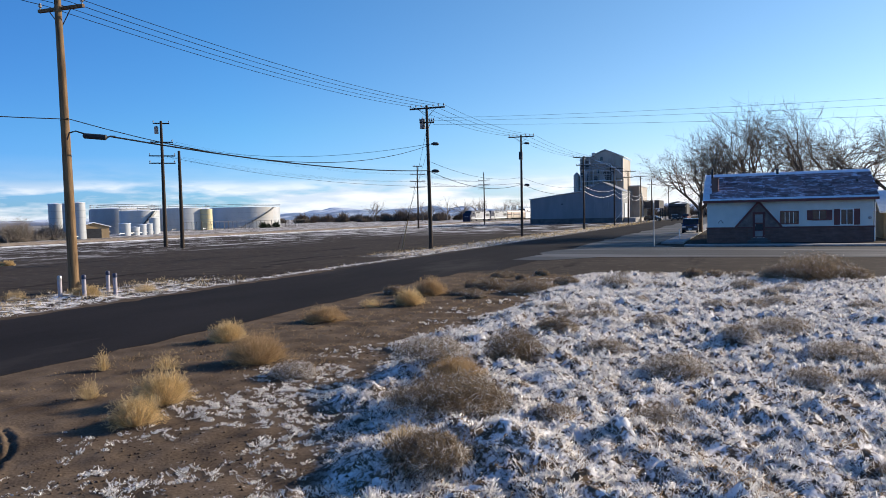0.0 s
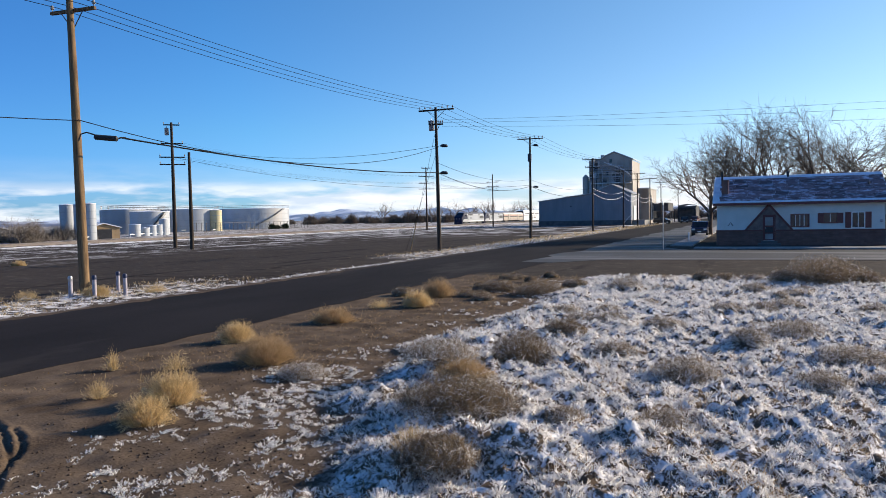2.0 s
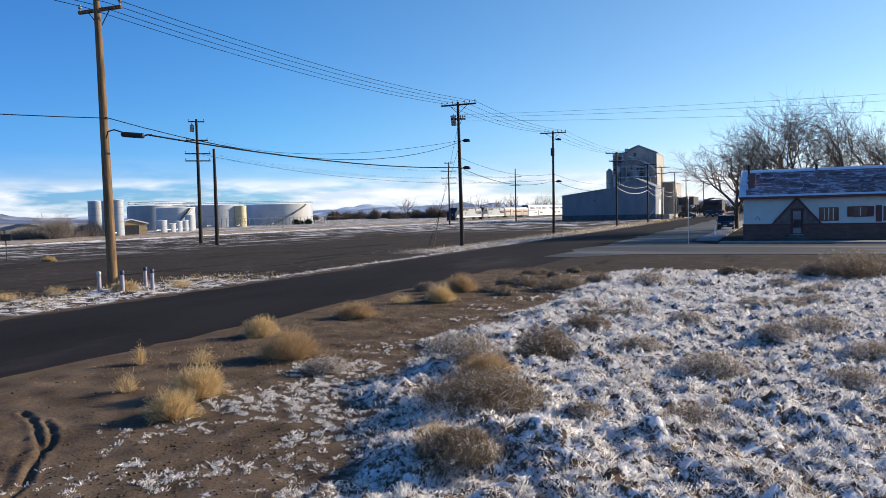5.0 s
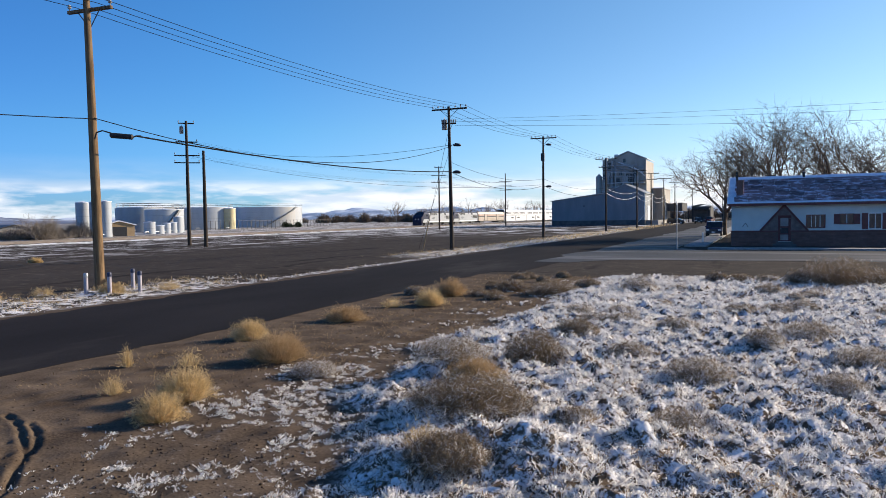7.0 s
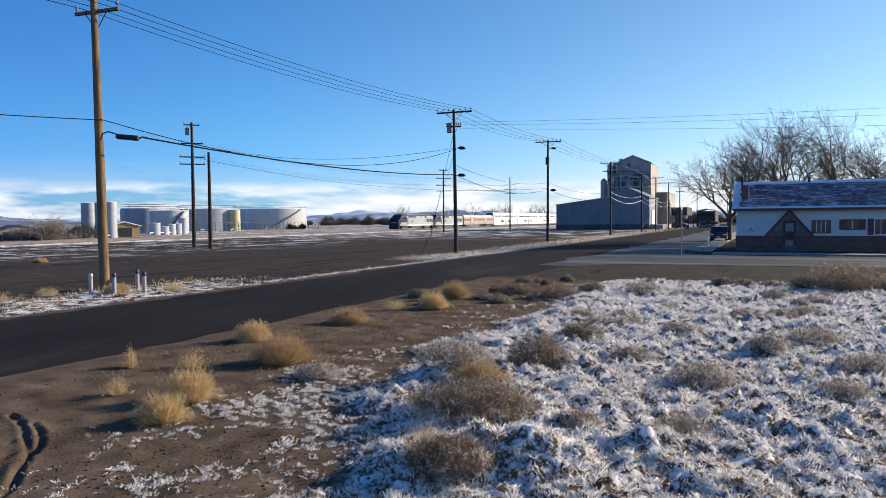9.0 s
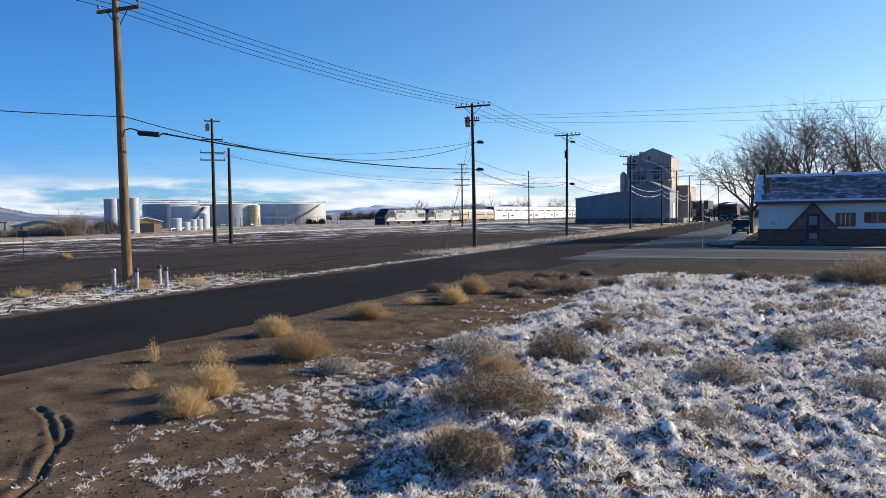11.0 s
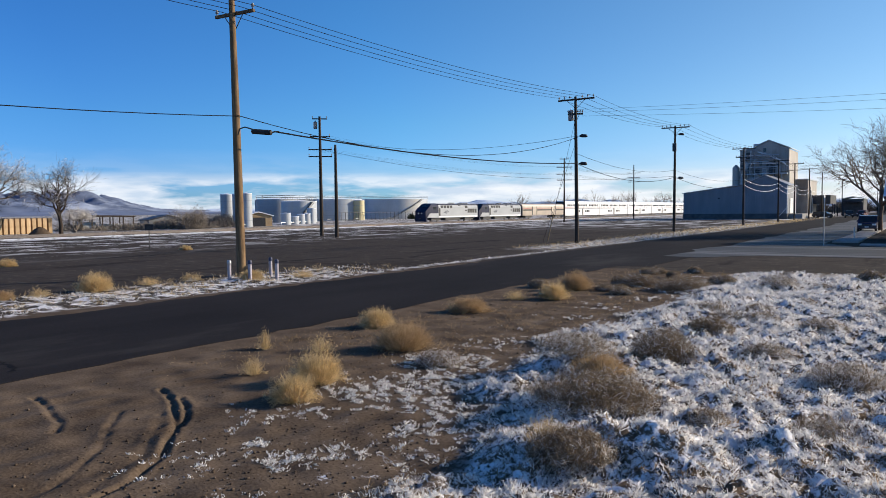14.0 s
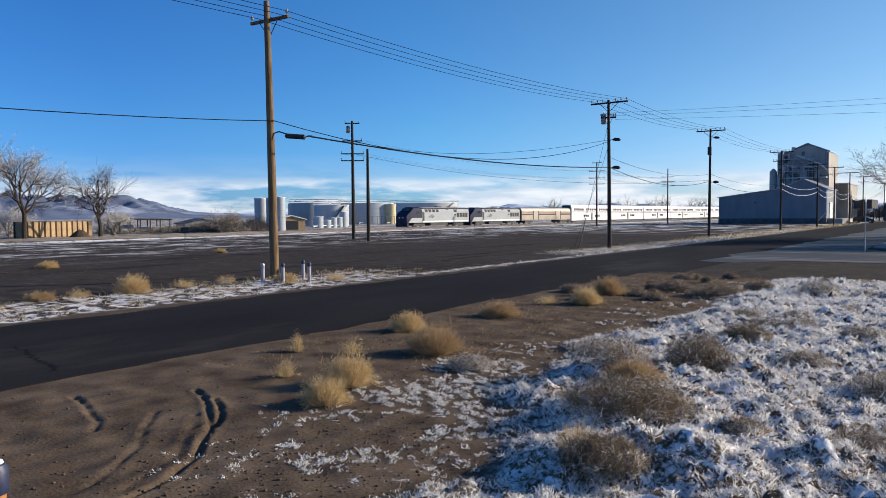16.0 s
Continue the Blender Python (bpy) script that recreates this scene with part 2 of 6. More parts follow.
TWIG = leafy(surf("dry_brown_twigs", (0.105, 0.075, 0.048), (0.4, 0.3, 0.195), 5, 0.85, 0.0, island=0.65), 0.3)
TWIG_FROST = leafy(surf("frosted_twigs", (0.62, 0.56, 0.49), (0.88, 0.87, 0.86), 5, 0.8, 0.0, island=0.5), 0.4)
BLADE_FROST = leafy(surf("frosted_grass", (0.83, 0.795, 0.75), (0.94, 0.92, 0.89), 4, 0.75, 0.0, island=0.35), 0.36)
BLADE_DRY = leafy(surf("dead_grass", (0.26, 0.17, 0.09), (0.46, 0.34, 0.2), 4, 0.85, 0.0, island=0.5), 0.35)
CLOD = surf("dirt_clod", (0.055, 0.038, 0.026), (0.13, 0.094, 0.066), 6, 0.95, 0.4, island=0.4)
CAR_BLUE = surf("dark_blue_car_paint", (0.015, 0.02, 0.05), (0.02, 0.03, 0.07), 1, 0.25, 0.0)
CAR_BLACK = surf("black_car_paint", (0.012, 0.012, 0.014), (0.02, 0.02, 0.022), 1, 0.25, 0.0)
CAR_RED = surf("maroon_car_paint", (0.08, 0.012, 0.012), (0.12, 0.02, 0.02), 1, 0.25, 0.0)
LAMP_CLEAR = surf("headlamp", (0.7, 0.7, 0.68), (0.8, 0.8, 0.78), 2, 0.15, 0.0)
CRATE_WOOD = surf("bin_boards", (0.3, 0.2, 0.11), (0.48, 0.35, 0.21), 1.5, 0.8, 0.2, obj_random=0.3)
BLUE_CAP = surf("dark_blue_cap", (0.015, 0.02, 0.05), (0.03, 0.04, 0.09), 8, 0.5, 0.1)
POST_PALE = surf("weathered_pale_post", (0.24, 0.22, 0.25), (0.42, 0.39, 0.43), 6, 0.7, 0.2)
ORANGE_POST = surf("orange_brown_post", (0.3, 0.12, 0.03), (0.45, 0.2, 0.06), 5, 0.6, 0.2)


# ---- mesh building ----
class Mesh:
    """Gathers vertices and faces of one part."""

    def __init__(self):
        self.v, self.f = [], []

    def add(self, verts, faces):
        o = len(self.v)
        self.v += [tuple(p) for p in verts]
        self.f += [tuple(o + i for i in f) for f in faces]
        return self

    def box(self, x0, x1, y0, y1, z0, z1):
        p = [(x, y, z) for x in (x0, x1) for y in (y0, y1) for z in (z0, z1)]
        return self.add(p, [(0, 1, 3, 2), (4, 6, 7, 5), (0, 4, 5, 1), (2, 3, 7, 6), (0, 2, 6, 4), (1, 5, 7, 3)])

    def prism(self, outline, axis, a, b):
        """An outline of 2D points, pulled along an axis (0 x: (y, z); 1 y: (x, z); 2 z: (x, y)) from a to b."""
        n = len(outline)

        def at(p, q):
            c = list(p)
            c.insert(axis, q)
            return c
        return self.add([at(p, a) for p in outline] + [at(p, b) for p in outline],
                        [tuple(range(n)), tuple(range(2 * n - 1, n - 1, -1))] + [(i, i + n, (i + 1) % n + n, (i + 1) % n) for i in range(n)])

    def tube(self, path, radii, sides=8, caps=True):
        path = [Vector(p) for p in path]
        if not isinstance(radii, (list, tuple)):
            radii = [radii] * len(path)
        rings, ref = [], None
        for i, p in enumerate(path):
            d = (path[min(i + 1, len(path) - 1)] - path[max(i - 1, 0)]).normalized()
            if ref is None:
                ref = d.orthogonal().normalized()
            ref = (ref - d * ref.dot(d)).normalized()
            side = d.cross(ref)
            rings += [p + (ref * math.cos(k * math.tau / sides) + side * math.sin(k * math.tau / sides)) * radii[i] for k in range(sides)]
        f = [(i * sides + k, i * sides + (k + 1) % sides, (i + 1) * sides + (k + 1) % sides, (i + 1) * sides + k) for i in range(len(path) - 1) for k in range(sides)]
        if caps:
            f += [tuple(range(sides - 1, -1, -1)), tuple(range((len(path) - 1) * sides, len(path) * sides))]
        return self.add(rings, f)

    def lathe(self, profile, sides=32, cx=0.0, cy=0.0):
        """(radius, height) points turned round z."""
        v = [(cx + r * math.cos(k * math.tau / sides), cy + r * math.sin(k * math.tau / sides), z) for r, z in profile for k in range(sides)]
        f = [(i * sides + k, i * sides + (k + 1) % sides, (i + 1) * sides + (k + 1) % sides, (i + 1) * sides + k) for i in range(len(profile) - 1) for k in range(sides)]
        f += [tuple(range(sides - 1, -1, -1)), tuple(range((len(profile) - 1) * sides, len(profile) * sides))]
        return self.add(v, f)

    def data(self, name, mat, smooth=0.6):
        me = bpy.data.meshes.new(name)
        me.from_pydata(self.v, [], self.f)
        me.materials.append(mat)
        if smooth:
            me.polygons.foreach_set("use_smooth", [True] * len(me.polygons))
            me.set_sharp_from_angle(angle=smooth)
        me.update()
        return me


def part(name, mesh, mat, parent=None, label="", at=None, smooth=0.6):
    ob = new(name, mesh if isinstance(mesh, bpy.types.Mesh) else mesh.data(name, mat, smooth))
    ob.parent = parent
    if at is not None:
        ob.matrix_basis = at
    return tagged(ob, label)


def thing(name, label, category, at=None, group="", kind=""):
    ob = new(name)
    if at is not None:
        ob.matrix_basis = at
    ob.empty_display_size = 0.2
    return tagged(ob, label, category, group, kind)


def soup(name, verts, tris, mat, parent=None):
    """A mesh of many loose triangles from arrays."""
    me = bpy.data.meshes.new(name)
    me.vertices.add(len(verts))
    me.vertices.foreach_set("co", np.asarray(verts, np.float32).ravel())
    k = len(tris)
    me.loops.add(3 * k)
    me.loops.foreach_set("vertex_index", np.asarray(tris, np.int32).ravel())
    me.polygons.add(k)
    me.polygons.foreach_set("loop_start", np.arange(0, 3 * k, 3, dtype=np.int32))
    me.materials.append(mat)
    me.update(calc_edges=True)
    ob = new(name, me)
    ob.parent = parent
    return ob


# ---- the ground ----
def smooth(a, b, x):
    t = np.clip((x - a) / (b - a), 0, 1)
    return t * t * (3 - 2 * t)


def lumps(x, y, size, seed):
    """Soft random relief, -1 to 1, from sums of waves."""
    rng = np.random.RandomState(seed)
    out, total = 0.0, 0.0
    for k in range(14):
        a, ph, f = rng.rand() * math.tau, rng.rand() * math.tau, (0.6 + 1.6 * rng.rand()) / size
        out = out + np.sin((x * math.cos(a) + y * math.sin(a)) * math.tau * f + ph)
        total += 0.5
    return out / total ** 0.5 / 2.2


def frost_edge(y):
    return np.interp(y, (5, 7.4, 8.7, 11.5, 14.6, 20, 29), (-4.2, -4.1, -5.2, -6.0, -6.2, -5.7, -6.2)) + 0.3 * np.sin(y * 1.3) + 0.2 * np.sin(y * 3.1 + 1)


def field(x, y):
    """How far a place belongs to the frosted weed field: 0 to 1."""
    m = smooth(-0.6, 0.8, x - frost_edge(y)) * (1 - smooth(29.0, 31.0, y + 0.06 * x)) * smooth(-1.0, 1.0, y - 1)
    return m * (1 - smooth(40, 60, x))


def relief(x, y):
    x, y = np.atleast_1d(np.asarray(x, float)), np.atleast_1d(np.asarray(y, float))
    f = field(x, y)
    h = f * (0.07 + 0.10 * np.abs(lumps(x, y, 2.2, 3)) + 0.14 * np.abs(lumps(x, y, 0.8, 4)) + 0.085 * np.abs(lumps(x, y, 0.36, 7)))
    dirt = smooth(-12.4, -11.0, x) * (1 - smooth(30.5, 32.0, y + 0.06 * x)) * (1 - f) * (1 - smooth(40, 60, x))
    h = h + dirt * 0.02 * lumps(x, y, 1.0, 5)
    verge = smooth(-27.5, -25, x) * (1 - smooth(-21.2, -19.9, x)) * smooth(-2, 4, y) * (1 - smooth(40, 60, y))
    h = h + verge * (0.06 + 0.06 * lumps(x, y, 1.6, 6))
    # weed mounds near the eye
    for cx, cy, rx, ry, top in ((-2.45, 7.15, 0.75, 0.5, 0.32), (-3.5, 6.5, 0.55, 0.4, 0.16), (-4.7, 10.9, 0.8, 0.5, 0.2), (-1.2, 8.0, 0.7, 0.5, 0.12)):
        h = h + top * np.exp(-((x - cx) / rx) ** 2 - ((y - cy) / ry) ** 2)
    # wheel ruts where cars turn off the road
    near = (x > -12.5) & (x < -5.5) & (y > 2) & (y < 8)
    if np.any(near):
        px, py, add = x[near], y[near], np.zeros(int(np.sum(near)))
        for path, depth, wide in RUTS:
            best = np.full(len(px), 9.0)
            for (ax, ay), (bx, by) in zip(path, path[1:]):
                u = np.clip(((px - ax) * (bx - ax) + (py - ay) * (by - ay)) / ((bx - ax) ** 2 + (by - ay) ** 2), 0, 1)
                best = np.minimum(best, np.hypot(px - ax - u * (bx - ax), py - ay - u * (by - ay)))
            fade = 0.55 + 0.45 * lumps(px, py, 0.7, 8)
            add = add - fade * depth * np.exp(-(best / wide) ** 2) + 0.2 * depth * fade * np.exp(-((best - 2.4 * wide) / wide) ** 2)
        h[near] += add
    return h


RUTS = [  # the track's line, its depth, its width
    (((-9.91, 6.56), (-9.3, 6.32), (-8.88, 6.06), (-8.1, 5.58), (-7.65, 5.17), (-7.12, 4.66), (-6.75, 4.07), (-6.6, 3.4)), 0.085, 0.038),
    (((-9.21, 6.41), (-8.75, 6.18), (-8.35, 5.9), (-8.0, 5.56)), 0.09, 0.04),
    (((-11.15, 5.25), (-10.4, 5.05), (-9.9, 4.88), (-9.5, 4.78), (-9.1, 4.5)), 0.05, 0.045),
    (((-9.3, 5.5), (-8.7, 5.0), (-8.04, 4.5), (-7.5, 3.9), (-7.2, 3.3)), 0.03, 0.045),
    (((-8.7, 5.75), (-7.9, 5.1), (-7.3, 4.5), (-6.9, 3.7)), 0.03, 0.05),
]


def axis_steps(inner, step, far):
    a, b = inner[0], inner[-1]
    inner = list(inner)
    out, s, p = [], step * 1.6, b
    while p < far:
        p += s
        s *= 1.45
        out.append(p)
    back, s, p = [], step * 1.6, a
    while p > -far:
        p -= s
        s *= 1.45
        back.append(p)
    return np.array(back[::-1] + inner + out)


def ground():
    xs = axis_steps(np.concatenate([np.arange(-14, -11.2, 0.08), np.arange(-11.2, -6.4, 0.032), np.arange(-6.4, 9.01, 0.08)]), 0.08, 4500)
    ys = axis_steps(np.concatenate([np.arange(2.5, 3.4, 0.06), np.arange(3.4, 6.8, 0.032), np.arange(6.8, 18, 0.08), np.arange(18, 31.01, 0.12)]), 0.08, 4500)
    gx, gy = np.meshgrid(xs, ys)
    gz = relief(gx, gy)
    nx, ny = len(xs), len(ys)
    v = np.stack([gx, gy, gz], -1).reshape(-1, 3)
    i = (np.arange(ny - 1)[:, None] * nx + np.arange(nx - 1)[None, :]).ravel()
    tris = np.concatenate([np.stack([i, i + 1, i + nx + 1], 1), np.stack([i, i + nx + 1, i + nx], 1)])
    m = surf("earth", (0.06, 0.042, 0.029), (0.155, 0.114, 0.08), 1.3, 0.97, 1.0, fine=26, spec=0.05)
    n, l = m.node_tree.nodes, m.node_tree.links
    b = n["Principled BSDF"]
    base = b.inputs["Base Color"].links[0].from_socket
    tc = n.new("ShaderNodeTexCoord")
    sep = n.new("ShaderNodeSeparateXYZ")
    l.new(tc.outputs["Object"], sep.inputs["Vector"])

    def noise_of(scale, detail, stretch=(1, 1, 1), rough=0.6):
        mp, t = n.new("ShaderNodeMapping"), n.new("ShaderNodeTexNoise")
        mp.inputs["Scale"].default_value = stretch
        t.inputs["Scale"].default_value, t.inputs["Detail"].default_value, t.inputs["Roughness"].default_value = scale, detail, rough
        l.new(tc.outputs["Object"], mp.inputs["Vector"])
        l.new(mp.outputs["Vector"], t.inputs["Vector"])
        return t.outputs["Fac"]

    def step(v, a, b_):
        r = n.new("ShaderNodeMapRange")
        r.interpolation_type = "SMOOTHSTEP"
        r.inputs["From Min"].default_value, r.inputs["From Max"].default_value = a, b_
        l.new(v, r.inputs["Value"])
        return r.outputs["Result"]

    def calc(op, a, b_):
        c = n.new("ShaderNodeMath")
        c.operation = op
        for k, q in enumerate((a, b_)):
            if isinstance(q, (int, float)):
                c.inputs[k].default_value = q
            else:
                l.new(q, c.inputs[k])
        return c.outputs[0]

    def mix(fac, c1, c2):
        x = n.new("ShaderNodeMixRGB")
        l.new(fac, x.inputs["Fac"])
        for k, q in (("Color1", c1), ("Color2", c2)):
            if isinstance(q, tuple):
                x.inputs[k].default_value = (*q, 1)
            else:
                l.new(q, x.inputs[k])
        return x.outputs["Color"]
    X, Y = sep.outputs["X"], sep.outputs["Y"]
    # gravel yard across the street, darker and greyer
    yard = calc("MAXIMUM", step(X, -19.0, -21.5), step(calc("ADD", Y, calc("MULTIPLY", X, 0.06)), 30.0, 31.5))
    gravel = mix(noise_of(0.25, 6), (0.028, 0.023, 0.02), (0.07, 0.057, 0.047))
    gravel = mix(step(noise_of(0.5, 7, (1.0, 0.12, 1.0)), 0.55, 0.68), gravel, (0.016, 0.014, 0.013))
    gravel = mix(step(noise_of(2.2, 9, (0.5, 0.8, 1.0), 0.8), 0.52, 0.66), gravel, (0.11, 0.09, 0.072))
    gravel = mix(step(noise_of(1.3, 9, (0.25, 1.0, 1.0), 0.8), 0.56, 0.64), gravel, (0.02, 0.017, 0.015))
    col = mix(yard, base, gravel)
    # dry plain beyond the railway
    plain = mix(noise_of(0.06, 7), (0.1, 0.085, 0.07), (0.24, 0.22, 0.2))
    col = mix(step(X, -91, -95), col, plain)
    col = mix(step(Y, 215, 235), col, plain)
    # frost lying in the weed field, on the verge and in thin streaks over the yard
    wob = calc("MULTIPLY", calc("SUBTRACT", noise_of(0.45, 6), 0.5), 5.0)
    fx = calc("SUBTRACT", calc("ADD", X, wob), calc("MULTIPLY", step(Y, 9.3, 7.6), 1.7))
    f_field = calc("MULTIPLY", step(fx, -6.4, -5.2), step(calc("ADD", Y, calc("MULTIPLY", wob, 0.35)), 31.0, 29.5))
    f_verge = calc("MULTIPLY", calc("MULTIPLY", step(calc("ADD", X, calc("MULTIPLY", wob, 0.45)), -24.6, -23.4), step(X, -20.0, -20.6)), step(Y, 120, 60))
    f_verge = calc("MULTIPLY", f_verge, calc("MAXIMUM", calc("MAXIMUM", step(Y, 25, 23), step(X, -21.0, -20.7)), calc("MULTIPLY", step(Y, 41, 46), 0.85)))
    far = calc("MULTIPLY", step(X, -40, -62), step(noise_of(0.32, 10, (1.0, 0.35, 1.0), 0.82), 0.525, 0.56))
    beyond = calc("MULTIPLY", step(Y, 84, 120), calc("MULTIPLY", step(X, -20.5, -24), step(noise_of(0.2, 7), 0.5, 0.6)))
    patch = calc("MAXIMUM", calc("MULTIPLY", f_field, step(noise_of(5.5, 9, rough=0.8), 0.475, 0.545)), calc("MULTIPLY", f_verge, step(noise_of(1.8, 9, rough=0.75), 0.49, 0.56)))
    thin = calc("MULTIPLY", calc("MULTIPLY", step(fx, -8.6, -6.4), step(X, -12.2, -11.0)), step(Y, 31.0, 28.0))
    patch = calc("MAXIMUM", patch, calc("MULTIPLY", thin, step(noise_of(2.6, 10, rough=0.85), 0.59, 0.62)))
    patch = calc("MAXIMUM", patch, calc("MULTIPLY", calc("MAXIMUM", far, beyond), 0.8))
    frost = mix(noise_of(9.0, 4), (0.6, 0.58, 0.57), (0.92, 0.9, 0.89))
    col = mix(patch, col, frost)
    l.new(col, b.inputs["Base Color"])
    ob = soup("ground", v, tris, m)
    ob.data.polygons.foreach_set("use_smooth", [True] * len(tris))
    tagged(ob, "dark bare earth and gravel, frosted over weeds", "ground", kind="structure")


ground()


def slab(name, outline, z0, z1, mat, label, category="road"):
    tagged(part(name, Mesh().prism(outline, 2, z0, z1), mat, smooth=0), label, category, kind="structure")


def ragged(x, y0, y1, step, amount, seed):
    rng = random.Random(seed)
    y, out = y0, []
    while y < y1:
        out.append((x + rng.uniform(-amount, amount), y))
        y += step * rng.uniform(0.6, 1.4)
    return out + [(x, y1)]


slab("road", ragged(-12.4, -80, 33, 0.9, 0.14, 1) + [(-11.0, 33.4), (-11, 420)] + ragged(-19.7, -80, 420, 1.1, 0.16, 2)[::-1], -0.2, 0.012, ASPHALT, "dark patched asphalt street with ragged edges")
slab("cross_road", [(-10.6, 40.5), (-8, 43.6), (6, 44.4), (220, 45.5), (220, 56.0), (-4.2, 55.6), (-6.5, 60), (-6.5, 420), (-13.5, 420)] + ragged(-12.4, 41, 400, 2.6, 0.6, 3)[::-1], -0.2, 0.017, CROSS_ASPHALT, "worn grey asphalt side street, pale streaks for damp sun sheen")
slab("pavement", [(-4.0, 57.0), (220, 57.6), (220, 59.2), (-4.0, 58.8)], -0.2, 0.12, CONCRETE, "low concrete pavement before the house", "pavement")
slab("pavement", [(-6.2, 62), (-4.4, 62), (-4.4, 200), (-6.2, 200)], -0.2, 0.12, CONCRETE, "concrete pavement along the street", "pavement")


def railway(x, label):
    bed = Mesh().prism([(x - 2.6, -0.1), (x - 1.7, 0.16), (x + 1.7, 0.16), (x + 2.6, -0.1)], 1, -400, 900)
    track = thing("railway_track", label, "railway track", kind="structure")
    part("ballast", bed, BALLAST, track, smooth=0)
    for dx in (-0.75, 0.75):
        r = Mesh().prism([(x + dx - 0.07, 0.2), (x + dx + 0.07, 0.2), (x + dx + 0.02, 0.23), (x + dx + 0.036, 0.36), (x + dx - 0.036, 0.36), (x + dx - 0.02, 0.23)], 1, -400, 900)
        part("rail", r, RAIL_STEEL, track, smooth=0)
    s = Mesh()
    for k in range(720):
        y = -20 + k * 0.55
        s.box(x - 1.3, x + 1.3, y, y + 0.23, 0.1, 0.2)
    tagged(part("sleeper", s, WOOD_DARK, track, smooth=0), kind="stuff")


railway(-89, "main railway track on frosted ballast")
railway(-84, "siding track on frosted ballast")


# ---- utility poles and wires ----
def insulator(parent, x, y, z):
    part("insulator", Mesh().lathe([(0.02, -0.12), (0.025, 0.0), (0.07, 0.02), (0.075, 0.07), (0.04, 0.1), (0.045, 0.15), (0.015, 0.17)], 10), PORCELAIN, parent, at=pose(x, y, z))


def pole(x, y, height, arms, label, mat=WOOD_POLE, radius=0.17, lean=(0, 0), pins=3, braces=True, twist=0.0):
    """arms: (height, half length, turn): crossarms; arms lie across the street."""
    t = thing("utility_pole", label, "utility pole", pose(x, y, 0, lean[0], lean[1], 0), "poles along the street")
    part("shaft", Mesh().tube([(0, 0, -0.3), (0.01, 0, height * 0.35), (0.0, 0.015, height * 0.7), (0, 0, height)], [radius, radius * 0.88, radius * 0.74, radius * 0.6], 12), mat, t)
    for z, half, turn in arms:
        arm = part("crossarm", Mesh().box(-half, half, 0.1, 0.22, z - 0.06, z + 0.06), mat, t, at=pose(0, 0, 0, 0, 0, turn))
        for k in range(pins):
            for s in (-1, 1):
                insulator(arm, s * half * (0.94 - k * 0.3), 0.16, z + 0.15)
        if braces:
            for s in (-1, 1):
                part("brace", Mesh().tube([(s * half * 0.5, 0.1, z - 0.05), (0, 0.12, z - 0.75)], 0.02, 5), IRON, arm)
    return t


def lamp_arm(t, z, length, turn):
    a = part("lamp_arm", Mesh().tube([(0, 0, z - 0.3), (length * 0.5, 0, z), (length, 0, z + 0.02)], 0.025, 6), GALV, t, at=pose(0, 0, 0, 0, 0, turn))
    part("lamp_head", Mesh().tube([(length - 0.05, 0, z), (length + 0.15, 0, z + 0.02), (length + 0.5, 0, z - 0.02), (length + 0.6, 0, z - 0.06)], [0.05, 0.14, 0.12, 0.03], 8), IRON, a)


def transformer(t, x, y, z):
    part("transformer", Mesh().lathe([(0.2, 0), (0.22, 0.03), (0.22, 0.7), (0.24, 0.74), (0.1, 0.82), (0.03, 0.86), (0.03, 1.0)], 14), GALV, t, at=pose(x, y, z))


P1 = pole(-24.23, 20.07, 11.9, [(11.15, 1.05, 8)], "tall weathered brown wooden utility pole beside the street", radius=0.2, lean=(0, -1.0), pins=1)
P4 = pole(-23.46, 53.29, 11.75, [(11.55, 1.5, 6), (10.4, 0.6, 30)], "wooden utility pole with crossarm and small street lamp", WOOD_DARK, lean=(0, -0.6))
lamp_arm(P4, 8.6, 0.35, 10)
lamp_arm(P4, 6.4, 0.3, 10)
transformer(P4, -0.45, 0.1, 9.9)
P5 = pole(-24.06, 81.66, 12.1, [(11.9, 1.55, 4)], "wooden utility pole with crossarm and hanging equipment", WOOD_DARK, lean=(0, 0.3))
lamp_arm(P5, 11.1, 0.4, 0)
part("fuse_box", Mesh().box(-0.2, 0.2, -0.3, -0.05, 9.2, 10.1), IRON, P5)
lamp_arm(P5, 6.2, 0.4, 0)
POLES = [(-24.1, 118.2, 12.1, 2), (-23.2, 143.6, 11.5, 1), (-24.1, 168.9, 12.2, 2), (-24, 190.5, 12, 1), (-24, 215, 12, 2), (-24, 268, 12, 1)]
for x, y, h, k in POLES:
    p = pole(x, y, h, [(h - 0.15, 1.7, 3)] + ([(h - 1.5, 1.2, 3)] if k == 2 else []), "dark wooden utility pole further down the street", WOOD_DARK)
for x, y, h in [(-17.2, 330, 11), (-5.3, 240, 10), (-5.3, 300, 10)]:
    pole(x, y, h, [(h - 0.2, 1.3, 3)], "distant wooden utility pole beside the street", WOOD_DARK, braces=False)
P2 = pole(-58.6, 60.4, 13.8, [(13.55, 0.85, 42), (11.5, 1.15, 42), (10.0, 1.35, 42), (9.2, 1.35, 42)], "tall dark pole with four crossarms in the yard", WOOD_DARK, radius=0.22, pins=1, braces=False)
transformer(P2, -0.4, -0.3, 12.4)
P3 = pole(-52.5, 56.4, 9.9, [], "bare dark pole stub without crossarms in the yard", WOOD_DARK, radius=0.21)
